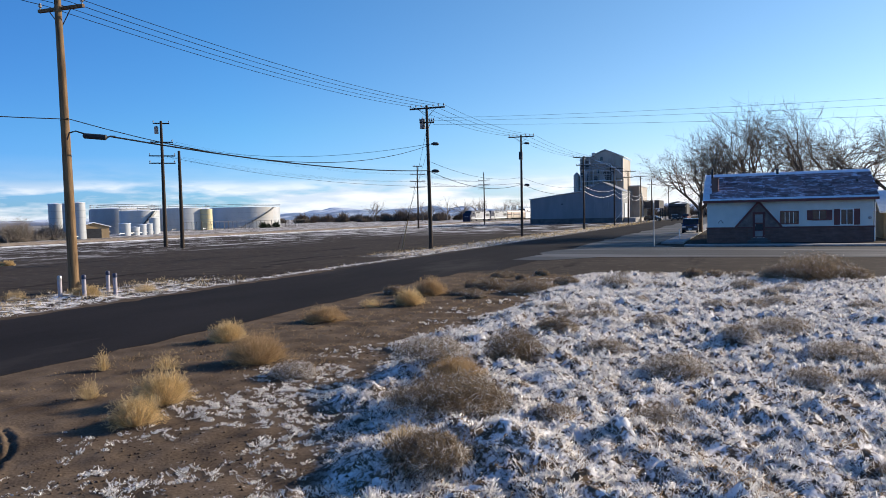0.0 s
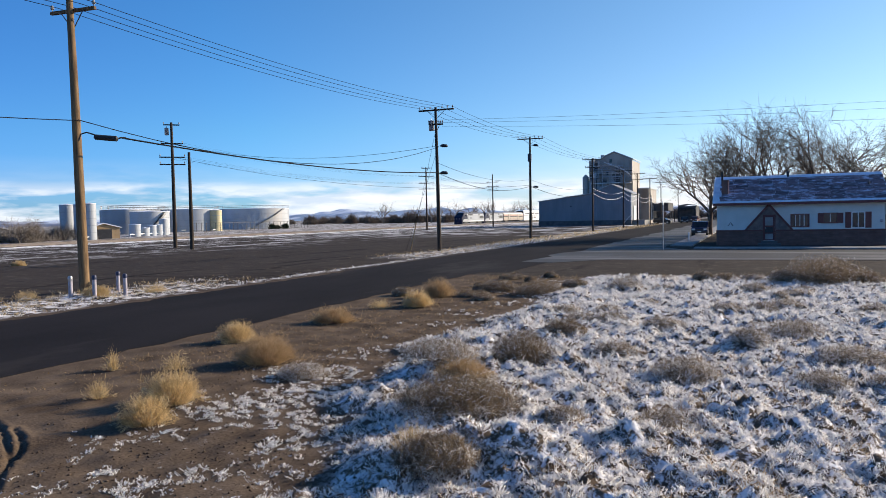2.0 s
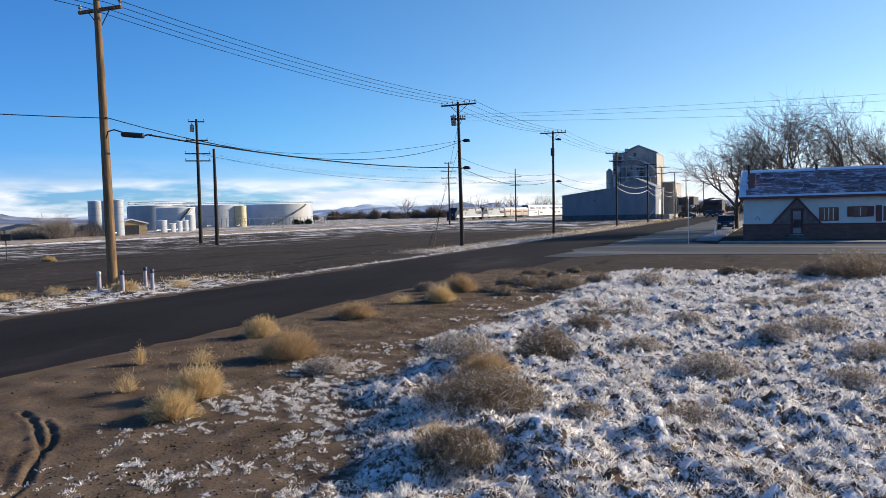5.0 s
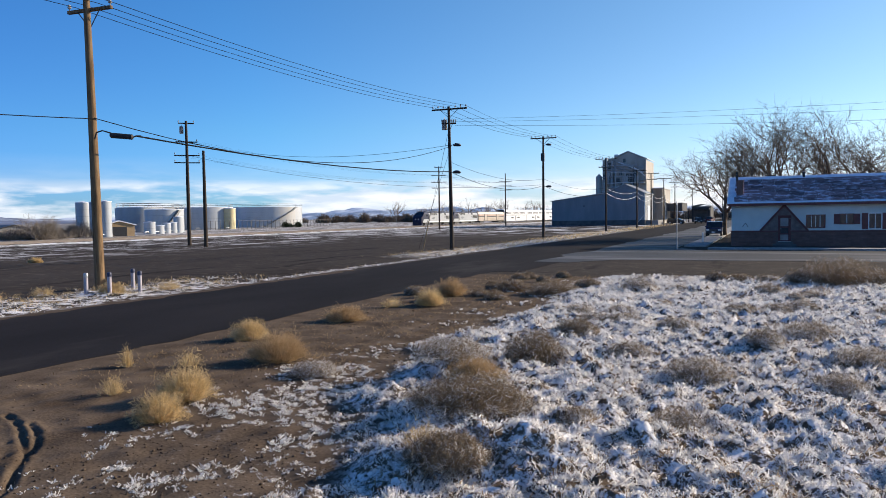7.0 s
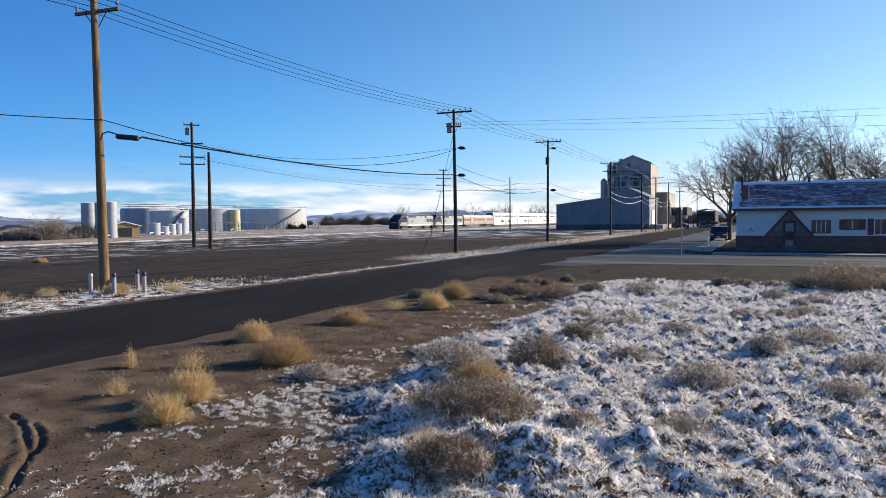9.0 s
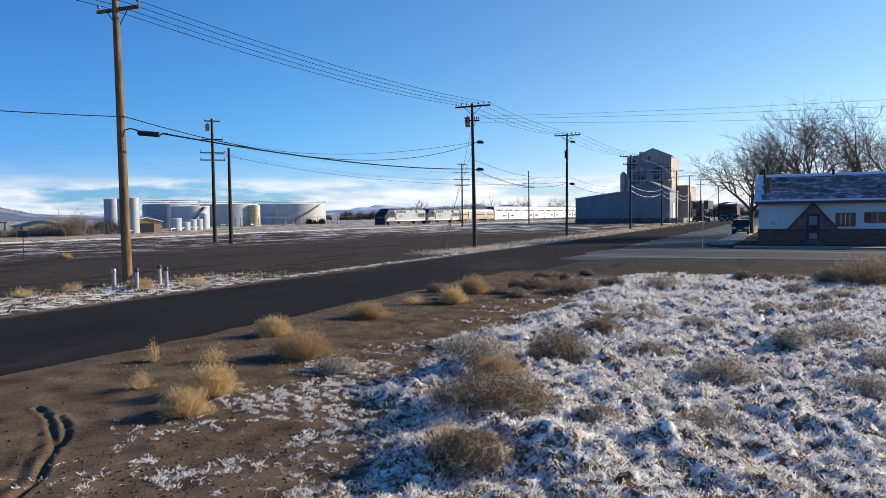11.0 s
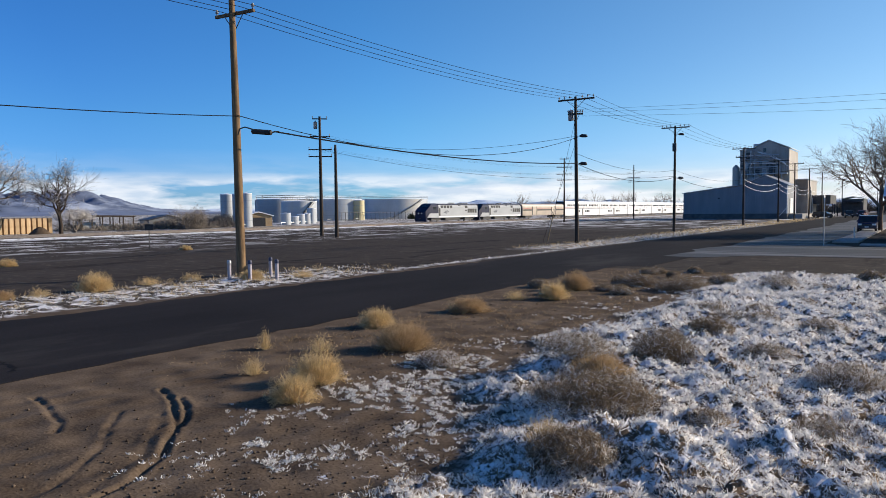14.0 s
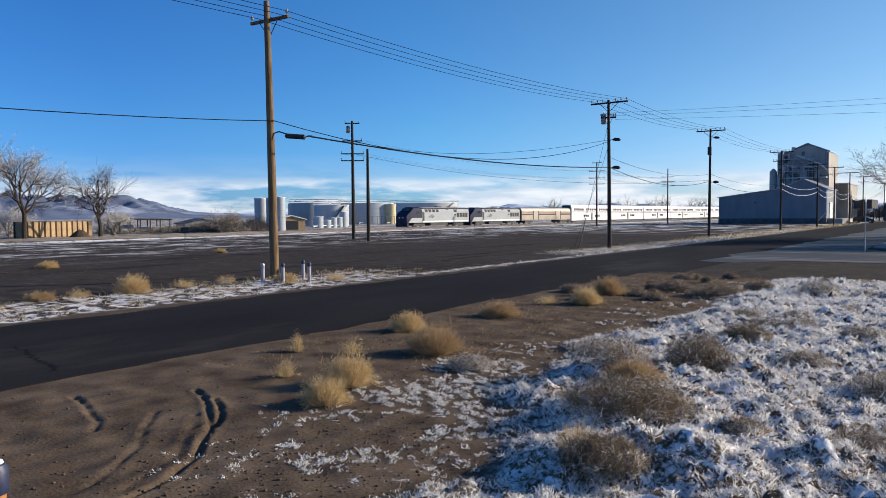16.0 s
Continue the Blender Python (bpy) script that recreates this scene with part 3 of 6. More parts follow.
P6 = pole(-66.2, 143.7, 14.0, [(13.8, 1.0, 16), (12.0, 1.7, 16), (10.5, 1.7, 16), (9.2, 1.6, 16)], "dark railway line pole with four crossarms", WOOD_DARK, radius=0.2, pins=2, braces=False)
P7 = pole(-66.1, 187.7, 14.6, [(12.4, 1.7, 12), (11.2, 1.7, 12), (10.0, 1.6, 12)], "dark railway line pole with three crossarms", WOOD_DARK, radius=0.2, pins=2, braces=False)


def wire(name, a, b, sag, radius=0.012, label="thin black overhead wire", steps=18, mat=WIRE):
    a, b = Vector(a), Vector(b)
    path = [a.lerp(b, k / steps) - Vector((0, 0, 4 * sag * (k / steps) * (1 - k / steps))) for k in range(steps + 1)]
    tagged(part(name, Mesh().tube(path, radius, 5), mat), label, "wire", "overhead wires")


line = [(-24.3, 20.07, 11.35, 0.95), (-23.55, 53.3, 11.75, 1.4), (-24.0, 81.7, 12.1, 1.45)] + [(x, y, h, 1.6) for x, y, h, _ in POLES]
line = [(-24.2, -14.0, 11.6, 1.0)] + line
for (ax, ay, az_, aw), (bx, by, bz, bw) in zip(line, line[1:]):
    for k in (-1, -0.35, 0.35, 1):
        wire("overhead_wire", (ax + k * aw, ay + 0.16, az_), (bx + k * bw, by + 0.16, bz), 0.45 if ay < 90 else 0.5, 0.013 if ay < 90 else 0.012)
wire("telephone_cable", (-24.2, -14, 6.6), (-24.15, 20, 6.82), 0.7, 0.018, "black telephone cable between poles")
wire("telephone_cable", (-24.15, 20, 6.85), (-23.4, 53.2, 8.5), 1.55, 0.018, "black telephone cable between poles")
wire("telephone_cable", (-22.85, 20.9, 6.15), (-23.4, 53.2, 6.45), 0.42, 0.035, "thick black telephone cable between poles")
cable_pts = [(-23.4, 53.2, 6.4), (-24, 81.6, 6.3)] + [(x, y, 6.4) for x, y, _, _ in POLES]
for a, b in zip(cable_pts, cable_pts[1:]):
    # further cables get a white colour that stands for sunlight glinting on them
    glint = a[1] > 100
    wire("telephone_cable", a, b, 0.9, 0.03 if glint else 0.022, "far telephone cable, white with painted sun glint" if glint else "thick black telephone cable between poles", mat=FROST_GLINT if glint else WIRE)
    wire("telephone_cable", (a[0], a[1], a[2] + 0.8), (b[0], b[1], b[2] + 0.8), 0.7, 0.025 if glint else 0.014, "far telephone cable, white with painted sun glint" if glint else "black telephone cable between poles", mat=FROST_GLINT if glint else WIRE)
wire("overhead_wire", (-58.4, 60.3, 11.5), (-23.5, 53.2, 8.6), 1.3, 0.015)
wire("overhead_wire", (-58.4, 60.3, 10.0), (-24.0, 81.6, 6.4), 1.5, 0.015)
for k, z, z1 in ((-1.0, 10.7, 10.3), (0.0, 10.5, 9.7), (1.0, 10.2, 8.7)):
    wire("overhead_wire", (-23.4 + k * 0.3, 53.3 + 0.2 * k, z), (40, 58 + k, z1), 0.6, 0.008)
for dx in (-1.3, -0.5, 0.5, 1.3):
    for z in (12.1, 10.6):
        wire("line_wire", (-66.2 + dx, 143.7, z), (-66.1 + dx, 187.7, z), 0.5, 0.012)
        wire("line_wire", (-58.6 + dx, 60.4, z - 0.6), (-66.2 + dx, 143.7, z), 1.0, 0.005)
# splice case hung on a cable loop at the near pole
sc = thing("splice_case", "black splice case hung from a looped telephone cable", "cable splice", pose(-23.75, 20.25, 6.15, 0, 0, 30))
part("loop", Mesh().tube([(-0.42, -0.18, -0.15), (-0.36, -0.12, 0.12), (-0.15, -0.06, 0.2), (0.1, 0, 0.12), (0.3, 0, 0.05)], 0.03, 6), RUBBER, sc)
part("case", Mesh().tube([(0.1, 0, 0.02), (0.16, 0, 0.02), (0.95, 0, -0.05), (1.0, 0, -0.05)], [0.05, 0.11, 0.11, 0.04], 10), RUBBER, sc)
part("tail", Mesh().tube([(0.98, 0, -0.05), (1.1, 0.05, 0.0), (1.25, 0.15, 0.0)], 0.032, 6), RUBBER, sc)
for px, py, h in ((-22.99, 18.43, 0.80), (-22.18, 18.78, 0.82), (-23.35, 20.9, 0.78), (-21.75, 19.79, 0.80)):
    b = thing("marker_post", "short grey-white marker post with a dark blue cap", "post", pose(px, py, 0.02, 0, 0, 12), "marker posts by the pole")
    part("post", Mesh().tube([(0, 0, -0.1), (0, 0, h)], 0.075, 12), POST_PALE, b)
    part("cap", Mesh().lathe([(0.078, h - 0.12), (0.084, h - 0.11), (0.084, h), (0.06, h + 0.04), (0.02, h + 0.05)], 12), BLUE_CAP if py != 18.43 else GALV, b)
b = thing("marker_post", "orange-brown marker post with a frosted dark blue cap", "post", pose(-5.395, 1.975, 0.0))
part("post", Mesh().tube([(0, 0, -0.1), (0, 0, 0.95)], 0.07, 14), ORANGE_POST, b)
part("cap", Mesh().lathe([(0.085, 0.86), (0.09, 0.87), (0.09, 1.02), (0.07, 1.06), (0.01, 1.08)], 14), BLUE_CAP, b)
part("frost_cap", Mesh().lathe([(0.06, 1.068), (0.055, 1.085), (0.02, 1.1)], 14), FROST_GLINT, b)
gw = thing("guy_wire", "guy wire with a pale guard anchored beside the pole", "guy wire", pose(0, 0, 0))
part("strand", Mesh().tube([(-23.5, 53.3, 10.3), (-26.6, 54.3, 0.0)], 0.012, 5), WIRE, gw)
part("guard", Mesh().tube([(-25.9, 54.07, 2.4), (-26.6, 54.3, -0.05)], 0.05, 6), TAN, gw)
part("strand", Mesh().tube([(-23.5, 53.3, 8.3), (-27.3, 54.9, 0.0)], 0.012, 5), WIRE, gw)
cr = Mesh()
rk = random.Random(8)
for a, b, wide in (((-16.5, 6.58), (-15.4, 6.37), 0.03), ((-15.4, 6.37), (-14.48, 6.11), 0.045), ((-14.48, 6.11), (-13.94, 6.11), 0.035), ((-13.94, 6.11), (-13.2, 5.86), 0.06)):
    pts = [(a[0] + (b[0] - a[0]) * k / 5 + rk.uniform(-0.04, 0.04), a[1] + (b[1] - a[1]) * k / 5 + (rk.uniform(-0.09, 0.09) if 0 < k < 5 else 0)) for k in range(6)]
    for (ax, ay), (bx, by) in zip(pts, pts[1:]):
        u = wide * rk.uniform(0.5, 1.2)
        cr.add([(ax, ay - u, 0.0165), (bx, by - u, 0.0165), (bx, by + u, 0.0165), (ax, ay + u, 0.0165)], [(0, 1, 2, 3)])
tagged(part("road_crack", cr, WIRE, smooth=0), "dark jagged crack across the asphalt edge", "crack", kind="structure")


# ---- the roadside house ----
def bricks(parent, x0, x1, y, z0, z1, w=0.4, h=0.15, mat=BRICK):
    me = Mesh().box(-w / 2 + 0.008, w / 2 - 0.008, -0.03, 0.02, -h / 2 + 0.007, h / 2 - 0.007).data("brick", mat, 0)
    rows = int(round((z1 - z0) / h))
    for r in range(rows):
        x = x0 + (w / 2 if r % 2 else w)
        while x <= x1 - w / 2 + 1e-6:
            part("brick", me, mat, parent, at=pose(x, y, z0 + (r + 0.5) * h))
            x += w


def window(parent, x0, x1, z0, z1, y, bars, frame_mat, shutters=0.0):
    w = part("window", Mesh().box(x0, x1, y + 0.03, y + 0.05, z0, z1), PANE, parent)
    part("curtain", Mesh().box(x0 + 0.03, x1 - 0.03, y + 0.08, y + 0.1, z0 + 0.03, z1 - 0.03), CURTAIN, w)
    f = Mesh()
    for a, b, c, d in ((x0 - 0.07, x1 + 0.07, z1, z1 + 0.08), (x0 - 0.07, x1 + 0.07, z0 - 0.08, z0), (x0 - 0.07, x0, z0, z1), (x1, x1 + 0.07, z0, z1)):
        f.box(a, b, y - 0.06, y + 0.06, c, d)
    part("window_frame", f, frame_mat, w, smooth=0)
    for k in range(1, bars):
        x = x0 + (x1 - x0) * k / bars
        part("glazing_bar", Mesh().box(x - 0.025, x + 0.025, y - 0.01, y + 0.04, z0, z1), WHITE_PAINT, w, smooth=0)
    if shutters:
        for a in (x0 - 0.07 - shutters, x1 + 0.07):
            s = Mesh().box(a, a + shutters, y - 0.06, y - 0.005, z0 - 0.06, z1 + 0.06)
            part("shutter", s, TRIM, w, smooth=0)


def house():
    h = thing("house", "single-storey roadside house with mint walls and frosted roof", "house", pose(0, 63.5, 0))
    L, R, D, eave, ridge, ry = -2.6, 9.45, 8.6, 3.5, 5.75, 4.3
    # front wall with openings left free
    holes = [(0.95, 1.75, 0.4, 2.42), (2.98, 4.2, 1.55, 2.45), (5.28, 6.2, 1.82, 2.5), (7.25, 8.05, 1.42, 2.55)]
    xs = [L] + [q for a in holes for q in a[:2]] + [R]
    wall = Mesh()
    for k in range(0, len(xs), 2):
        wall.box(xs[k], xs[k + 1], 0, 0.2, 0, eave)
    for a, b, z0, z1 in holes:
        wall.box(a, b, 0, 0.2, 0, z0)
        wall.box(a, b, 0, 0.2, z1, eave)
    part("front_wall", wall, STUCCO, h, smooth=0)
    for x, n in ((L, "side_wall"), (R - 0.2, "side_wall")):
        part(n, Mesh().prism([(0.2, 0), (D, 0), (D, eave), (ry, ridge - 0.12), (0.2, eave + 0.05)], 0, x, x + 0.2), STUCCO, h, smooth=0)
    part("back_wall", Mesh().box(L + 0.2, R - 0.2, D - 0.2, D, 0, eave), STUCCO, h, smooth=0)
    # roof: two slopes with shingle courses
    roof = part("roof", Mesh().prism([(-0.55, eave - 0.08), (ry, ridge), (D + 0.55, eave - 0.08), (D + 0.55, eave + 0.02), (ry, ridge + 0.12), (-0.55, eave + 0.02)], 0, L - 0.3, R + 0.3), ROOF_SNOW, h, "frosted brown shingle roof", smooth=0)
    slope = math.atan2(ridge + 0.12 - eave - 0.02, ry + 0.55)
    run = math.hypot(ry + 0.55, ridge - eave + 0.1)
    rng = random.Random(4)
    me = Mesh().box(-0.5, 0.5, 0, 0.46, 0.004, 0.03).data("shingle", ROOFING, 0)
    for r in range(10):
        z = 0.32 + r * 0.44
        if z > run - 0.5:
            break
        x = L + 0.35 + rng.uniform(0, 0.3)
        while x < R - 0.3:
            p = Matrix.Translation((x + 0.3, -0.55, eave + 0.02)) @ Matrix.Rotation(slope, 4, "X") @ Matrix.Translation((0, z, rng.uniform(0, 0.008)))
            part("shingle", me, ROOFING, roof, at=p)
            x += 1.012
    part("fascia", Mesh().box(L - 0.3, R + 0.3, -0.6, -0.553, eave - 0.2, eave + 0.0), TRIM, roof, smooth=0)
    part("soffit", Mesh().box(L - 0.28, R + 0.28, -0.55, -0.01, eave - 0.16, eave - 0.12), TRIM, roof, smooth=0)
    for x in (L - 0.34, R + 0.302):
        part("bargeboard", Mesh().prism([(-0.58, eave - 0.14), (ry, ridge - 0.06), (D + 0.5, eave - 0.14), (D + 0.5, eave + 0.05), (ry, ridge + 0.14), (-0.58, eave + 0.05)], 0, x, x + 0.035), WHITE_PAINT, roof, smooth=0)
    ch = part("chimney", Mesh().box(-2.25, -1.75, 0.9, 1.4, 3.6, 5.35).box(-2.3, -1.7, 0.85, 1.45, 5.35, 5.45), BRICK, h, "short brick chimney", smooth=0)
    part("flue", Mesh().tube([(-2.3, 3.4, 4.9), (-2.3, 3.4, 6.3)], 0.09, 10), IRON, h)
    part("vent_pipe", Mesh().tube([(2.9, 4.0, 5.3), (2.9, 4.0, 6.05)], 0.1, 10).lathe([(0.17, 6.05), (0.17, 6.14), (0.03, 6.2)], 10, 2.9, 4.0), IRON, h)
    part("vent_pipe", Mesh().tube([(8.6, 2.0, 4.6), (8.6, 2.0, 5.0)], 0.06, 8), IRON, h)
    # brick dado
    dado = part("brick_dado", Mesh().box(L - 0.05, 0.88, -0.05, -0.002, 0, 1.26).box(1.82, R + 0.05, -0.05, -0.002, 0, 1.26), MORTAR, h, "red-brown brick dado", smooth=0)
    bricks(dado, L - 0.05, 0.9, -0.06, 0.0, 1.2, 0.4, 0.13)
    bricks(dado, 1.82, R + 0.05, -0.06, 0.0, 1.2, 0.4, 0.13)
    part("sill_course", Mesh().box(L - 0.07, 0.86, -0.13, -0.051, 1.18, 1.28).box(1.84, R + 0.07, -0.13, -0.051, 1.18, 1.28), TRIM, dado, smooth=0)
    # entry gable with raking boards and stone facing
    apex, la, ra, zb = (1.33, 3.34), (-0.42, 1.28), (3.05, 1.28), 1.28
    en = part("entry_gable", Mesh().prism([(la[0] + 0.1, zb), (0.9, zb), (0.9, 2.5), (1.8, 2.5), (1.8, zb), (ra[0] - 0.1, zb), (apex[0], apex[1] - 0.1)], 1, -0.12, -0.004), STONE, h, "stone-faced entry gable", smooth=0)
    for p, q in ((la, apex), (ra, apex)):
        part("raking_board", Mesh().tube([(p[0], -0.17, p[1] - 0.02), (q[0], -0.17, q[1])], 0.1, 4), TRIM, en, smooth=0)
    door = part("door", Mesh().box(0.95, 1.75, 0.04, 0.09, 0.4, 2.42), TRIM, h, "brown front door with glazed panels")
    for z0, z1 in ((0.5, 0.95), (1.62, 2.3)):
        part("door_pane", Mesh().box(1.06, 1.64, 0.02, 0.039, z0, z1), CONCRETE, door, smooth=0)
    part("door_panel", Mesh().box(1.06, 1.64, 0.02, 0.039, 1.05, 1.5), IRON, door, smooth=0)
    part("door_frame", Mesh().box(0.88, 0.95, -0.16, 0.1, 0.4, 2.5).box(1.75, 1.82, -0.16, 0.1, 0.4, 2.5).box(0.95, 1.75, -0.16, 0.1, 2.42, 2.5), TRIM, door, smooth=0)
    part("door_handle", Mesh().tube([(1.1, -0.01, 1.35), (1.1, -0.03, 1.5)], 0.02, 6), GALV, door)
    part("doorstep", Mesh().box(0.5, 2.2, -1.1, -0.06, 0.0, 0.2).box(0.75, 1.95, -0.7, -0.055, 0.2, 0.38), CONCRETE_DARK, h, smooth=0)
    window(h, 2.98, 4.2, 1.55, 2.45, 0.0, 4, TRIM)
    window(h, 5.28, 6.2, 1.82, 2.5, 0.0, 2, TRIM, 0.36)
    window(h, 7.25, 8.05, 1.42, 2.55, 0.0, 2, WHITE_PAINT, 0.42)
    part("notice", Mesh().box(7.78, 8.0, -0.012, 0.0, 2.25, 2.35), IRON, h)
    part("wall_mark", Mesh().tube([(-1.75, -0.01, 1.62), (-1.55, -0.01, 1.9), (-1.35, -0.01, 1.62)], 0.035, 4), TRAIN_GREY, h, "small dark chevron ornament")
    part("meter_box", Mesh().lathe([(0.12, 0), (0.12, 0.1), (0.05, 0.14)], 12), GALV, h, at=pose(9.2, -0.01, 1.9, 90))
    part("downpipe", Mesh().tube([(R + 0.1, -0.3, 3.4), (R + 0.08, -0.08, 3.1), (R + 0.08, -0.08, 0.1)], 0.04, 8), WHITE_PAINT, h)
    part("floor_slab", Mesh().box(L + 0.2, R - 0.2, 0.2, D - 0.2, 0, 0.3), CONCRETE, h, smooth=0)
    # house beyond, only partly seen
    n = thing("outbuilding", "low tan outbuilding with a frosted roof", "outbuilding", pose(11.2, 70, 0))
    part("wall", Mesh().box(0, 8, 0, 6, 0, 2.3), TAN, n, smooth=0)
    part("roof", Mesh().prism([(-0.5, 2.2), (3, 4.0), (6.5, 2.2), (6.5, 2.35), (3, 4.15), (-0.5, 2.35)], 0, -0.4, 8.4), ROOF_SNOW, n, smooth=0)
    part("door", Mesh().box(1.2, 2.2, -0.04, -0.002, 0.05, 2.05), TRIM, n, smooth=0)


house()
s = thing("street_sign", "thin steel sign post seen edge-on at the corner", "street sign", pose(-6.1, 56.0, 0))
part("post", Mesh().tube([(0, 0, -0.1), (0, 0, 3.6)], 0.035, 8), GALV, s)
part("sign_plate", Mesh().box(-0.02, 0.02, -0.3, 0.3, 3.4, 3.7), WHITE_PAINT, s, smooth=0)
s = thing("marker_post", "short white post beside the street", "post", pose(-5.3, 69.9, 0))
part("post", Mesh().tube([(0, 0, 0), (0, 0, 1.0)], 0.06, 8), WHITE_PAINT, s)


def car(x, y, rz, paint, label, tall=1.75):
    c = thing("car", label, "car", pose(x, y, 0.02, 0, 0, rz), "cars parked along the street")
    z = tall
    prof = [(-2.3, 0.45), (-2.3, 0.85), (-2.2, 1.0), (-1.25, 1.08), (-0.65, z - 0.05), (-0.3, z), (1.6, z), (1.95, z - 0.08), (2.25, 1.1), (2.3, 0.5), (2.1, 0.35), (-2.1, 0.35)]
    part("body", Mesh().prism([(p, q) for p, q in prof], 0, -0.88, 0.88), paint, c, smooth=0)
    part("windscreen", Mesh().add([(-0.74, -1.28, 1.1), (0.74, -1.28, 1.1), (0.66, -0.72, z - 0.08), (-0.66, -0.72, z - 0.08)], [(0, 1, 2, 3)]), PANE, c)
    for sx in (-1, 1):
        part("side_window", Mesh().prism([(-1.0, 1.12), (1.9, 1.12), (1.7, z - 0.12), (-0.5, z - 0.12)], 0, sx * 0.882, sx * 0.89), PANE, c, smooth=0)
        part("headlight", Mesh().box(sx * 0.65 - 0.18, sx * 0.65 + 0.18, -2.325, -2.29, 0.72, 0.9), LAMP_CLEAR, c)
        part("mirror", Mesh().box(sx * 0.89, sx * 1.06, -0.85, -0.75, 1.08, 1.24), paint, c)
        for yy in (-1.45, 1.45):
            wheel = part("wheel", Mesh().tube([(sx * 0.7, yy, 0.36), (sx * 0.92, yy, 0.36)], 0.36, 18), RUBBER, c)
            part("rim", Mesh().tube([(sx * 0.9, yy, 0.36), (sx * 0.93, yy, 0.36)], 0.2, 14), GALV, wheel)
    part("grille", Mesh().box(-0.42, 0.42, -2.32, -2.29, 0.66, 0.88), IRON, c)
    part("bumper", Mesh().box(-0.86, 0.86, -2.36, -2.25, 0.42, 0.62), IRON, c)
    part("number_plate", Mesh().box(-0.2, 0.2, -2.37, -2.355, 0.48, 0.6), WHITE_PAINT, c)
    return c


car(-5.55, 90.5, 0, CAR_BLUE, "dark blue sport utility car parked facing the crossing")
car(-16.8, 205, 8, CAR_BLACK, "black car parked beside the mill")
car(-15.0, 222, -10, CAR_RED, "maroon car parked beside the mill")
car(-21.5, 196, 80, CAR_BLACK, "dark car parked by the mill wall", 1.6)


# ---- the warehouse and the grain mill ----
def warehouse():
    w = thing("warehouse", "long blue-grey metal warehouse on a dark foundation", "warehouse", pose(0, 185, 0))
    out = [(-52.1, 1.3), (-28.0, 1.3), (-28.0, 8.1), (-33.0, 10.5), (-37.9, 8.35), (-52.1, 6.55)]
    part("wall", Mesh().prism(out, 1, 0, 14), SIDING, w, smooth=0)
    part("foundation", Mesh().box(-52.15, -27.95, -0.05, 14.05, -0.2, 1.3), CONCRETE_DARK, w, smooth=0)
    x = -51.8
    while x < -28.1:
        top = np.interp(x, [-52.1, -37.9, -33.0, -28.0], [6.55, 8.35, 10.5, 8.1])
        part("rib", Mesh().box(x - 0.035, x + 0.035, -0.035, -0.002, 1.32, top - 0.12), SIDING, w, smooth=0)
        x += 0.6
    r = Mesh()
    pts = [(-52.4, 6.5), (-37.9, 8.35), (-33.0, 10.52), (-27.7, 8.0)]
    for p, q in zip(pts, pts[1:]):
        r.prism([p, q, (q[0], q[1] + 0.14), (p[0], p[1] + 0.14)], 1, -0.3, 14.3)
    part("roof", r, GALV, w, smooth=0)
    part("wall_lamp", Mesh().box(-43.6, -43.2, -0.3, -0.04, 5.0, 5.25), IRON, w)
    part("corner_trim", Mesh().box(-28.06, -27.9, -0.06, 0.1, 1.3, 8.0), WHITE_PAINT, w, smooth=0)
    part("rail", Mesh().tube([(-27.6, -1.4, 2.9), (-29.6, -1.0, 0.6)], 0.06, 6), WHITE_PAINT, w)
    part("loading_dock", Mesh().box(-27.9, -24.9, 2, 12, -0.1, 1.2), CONCRETE, w, smooth=0)
    part("dock_door", Mesh().box(-27.94, -27.85, 4, 8, 1.3, 5.0), WHITE_PAINT, w, smooth=0)


warehouse()


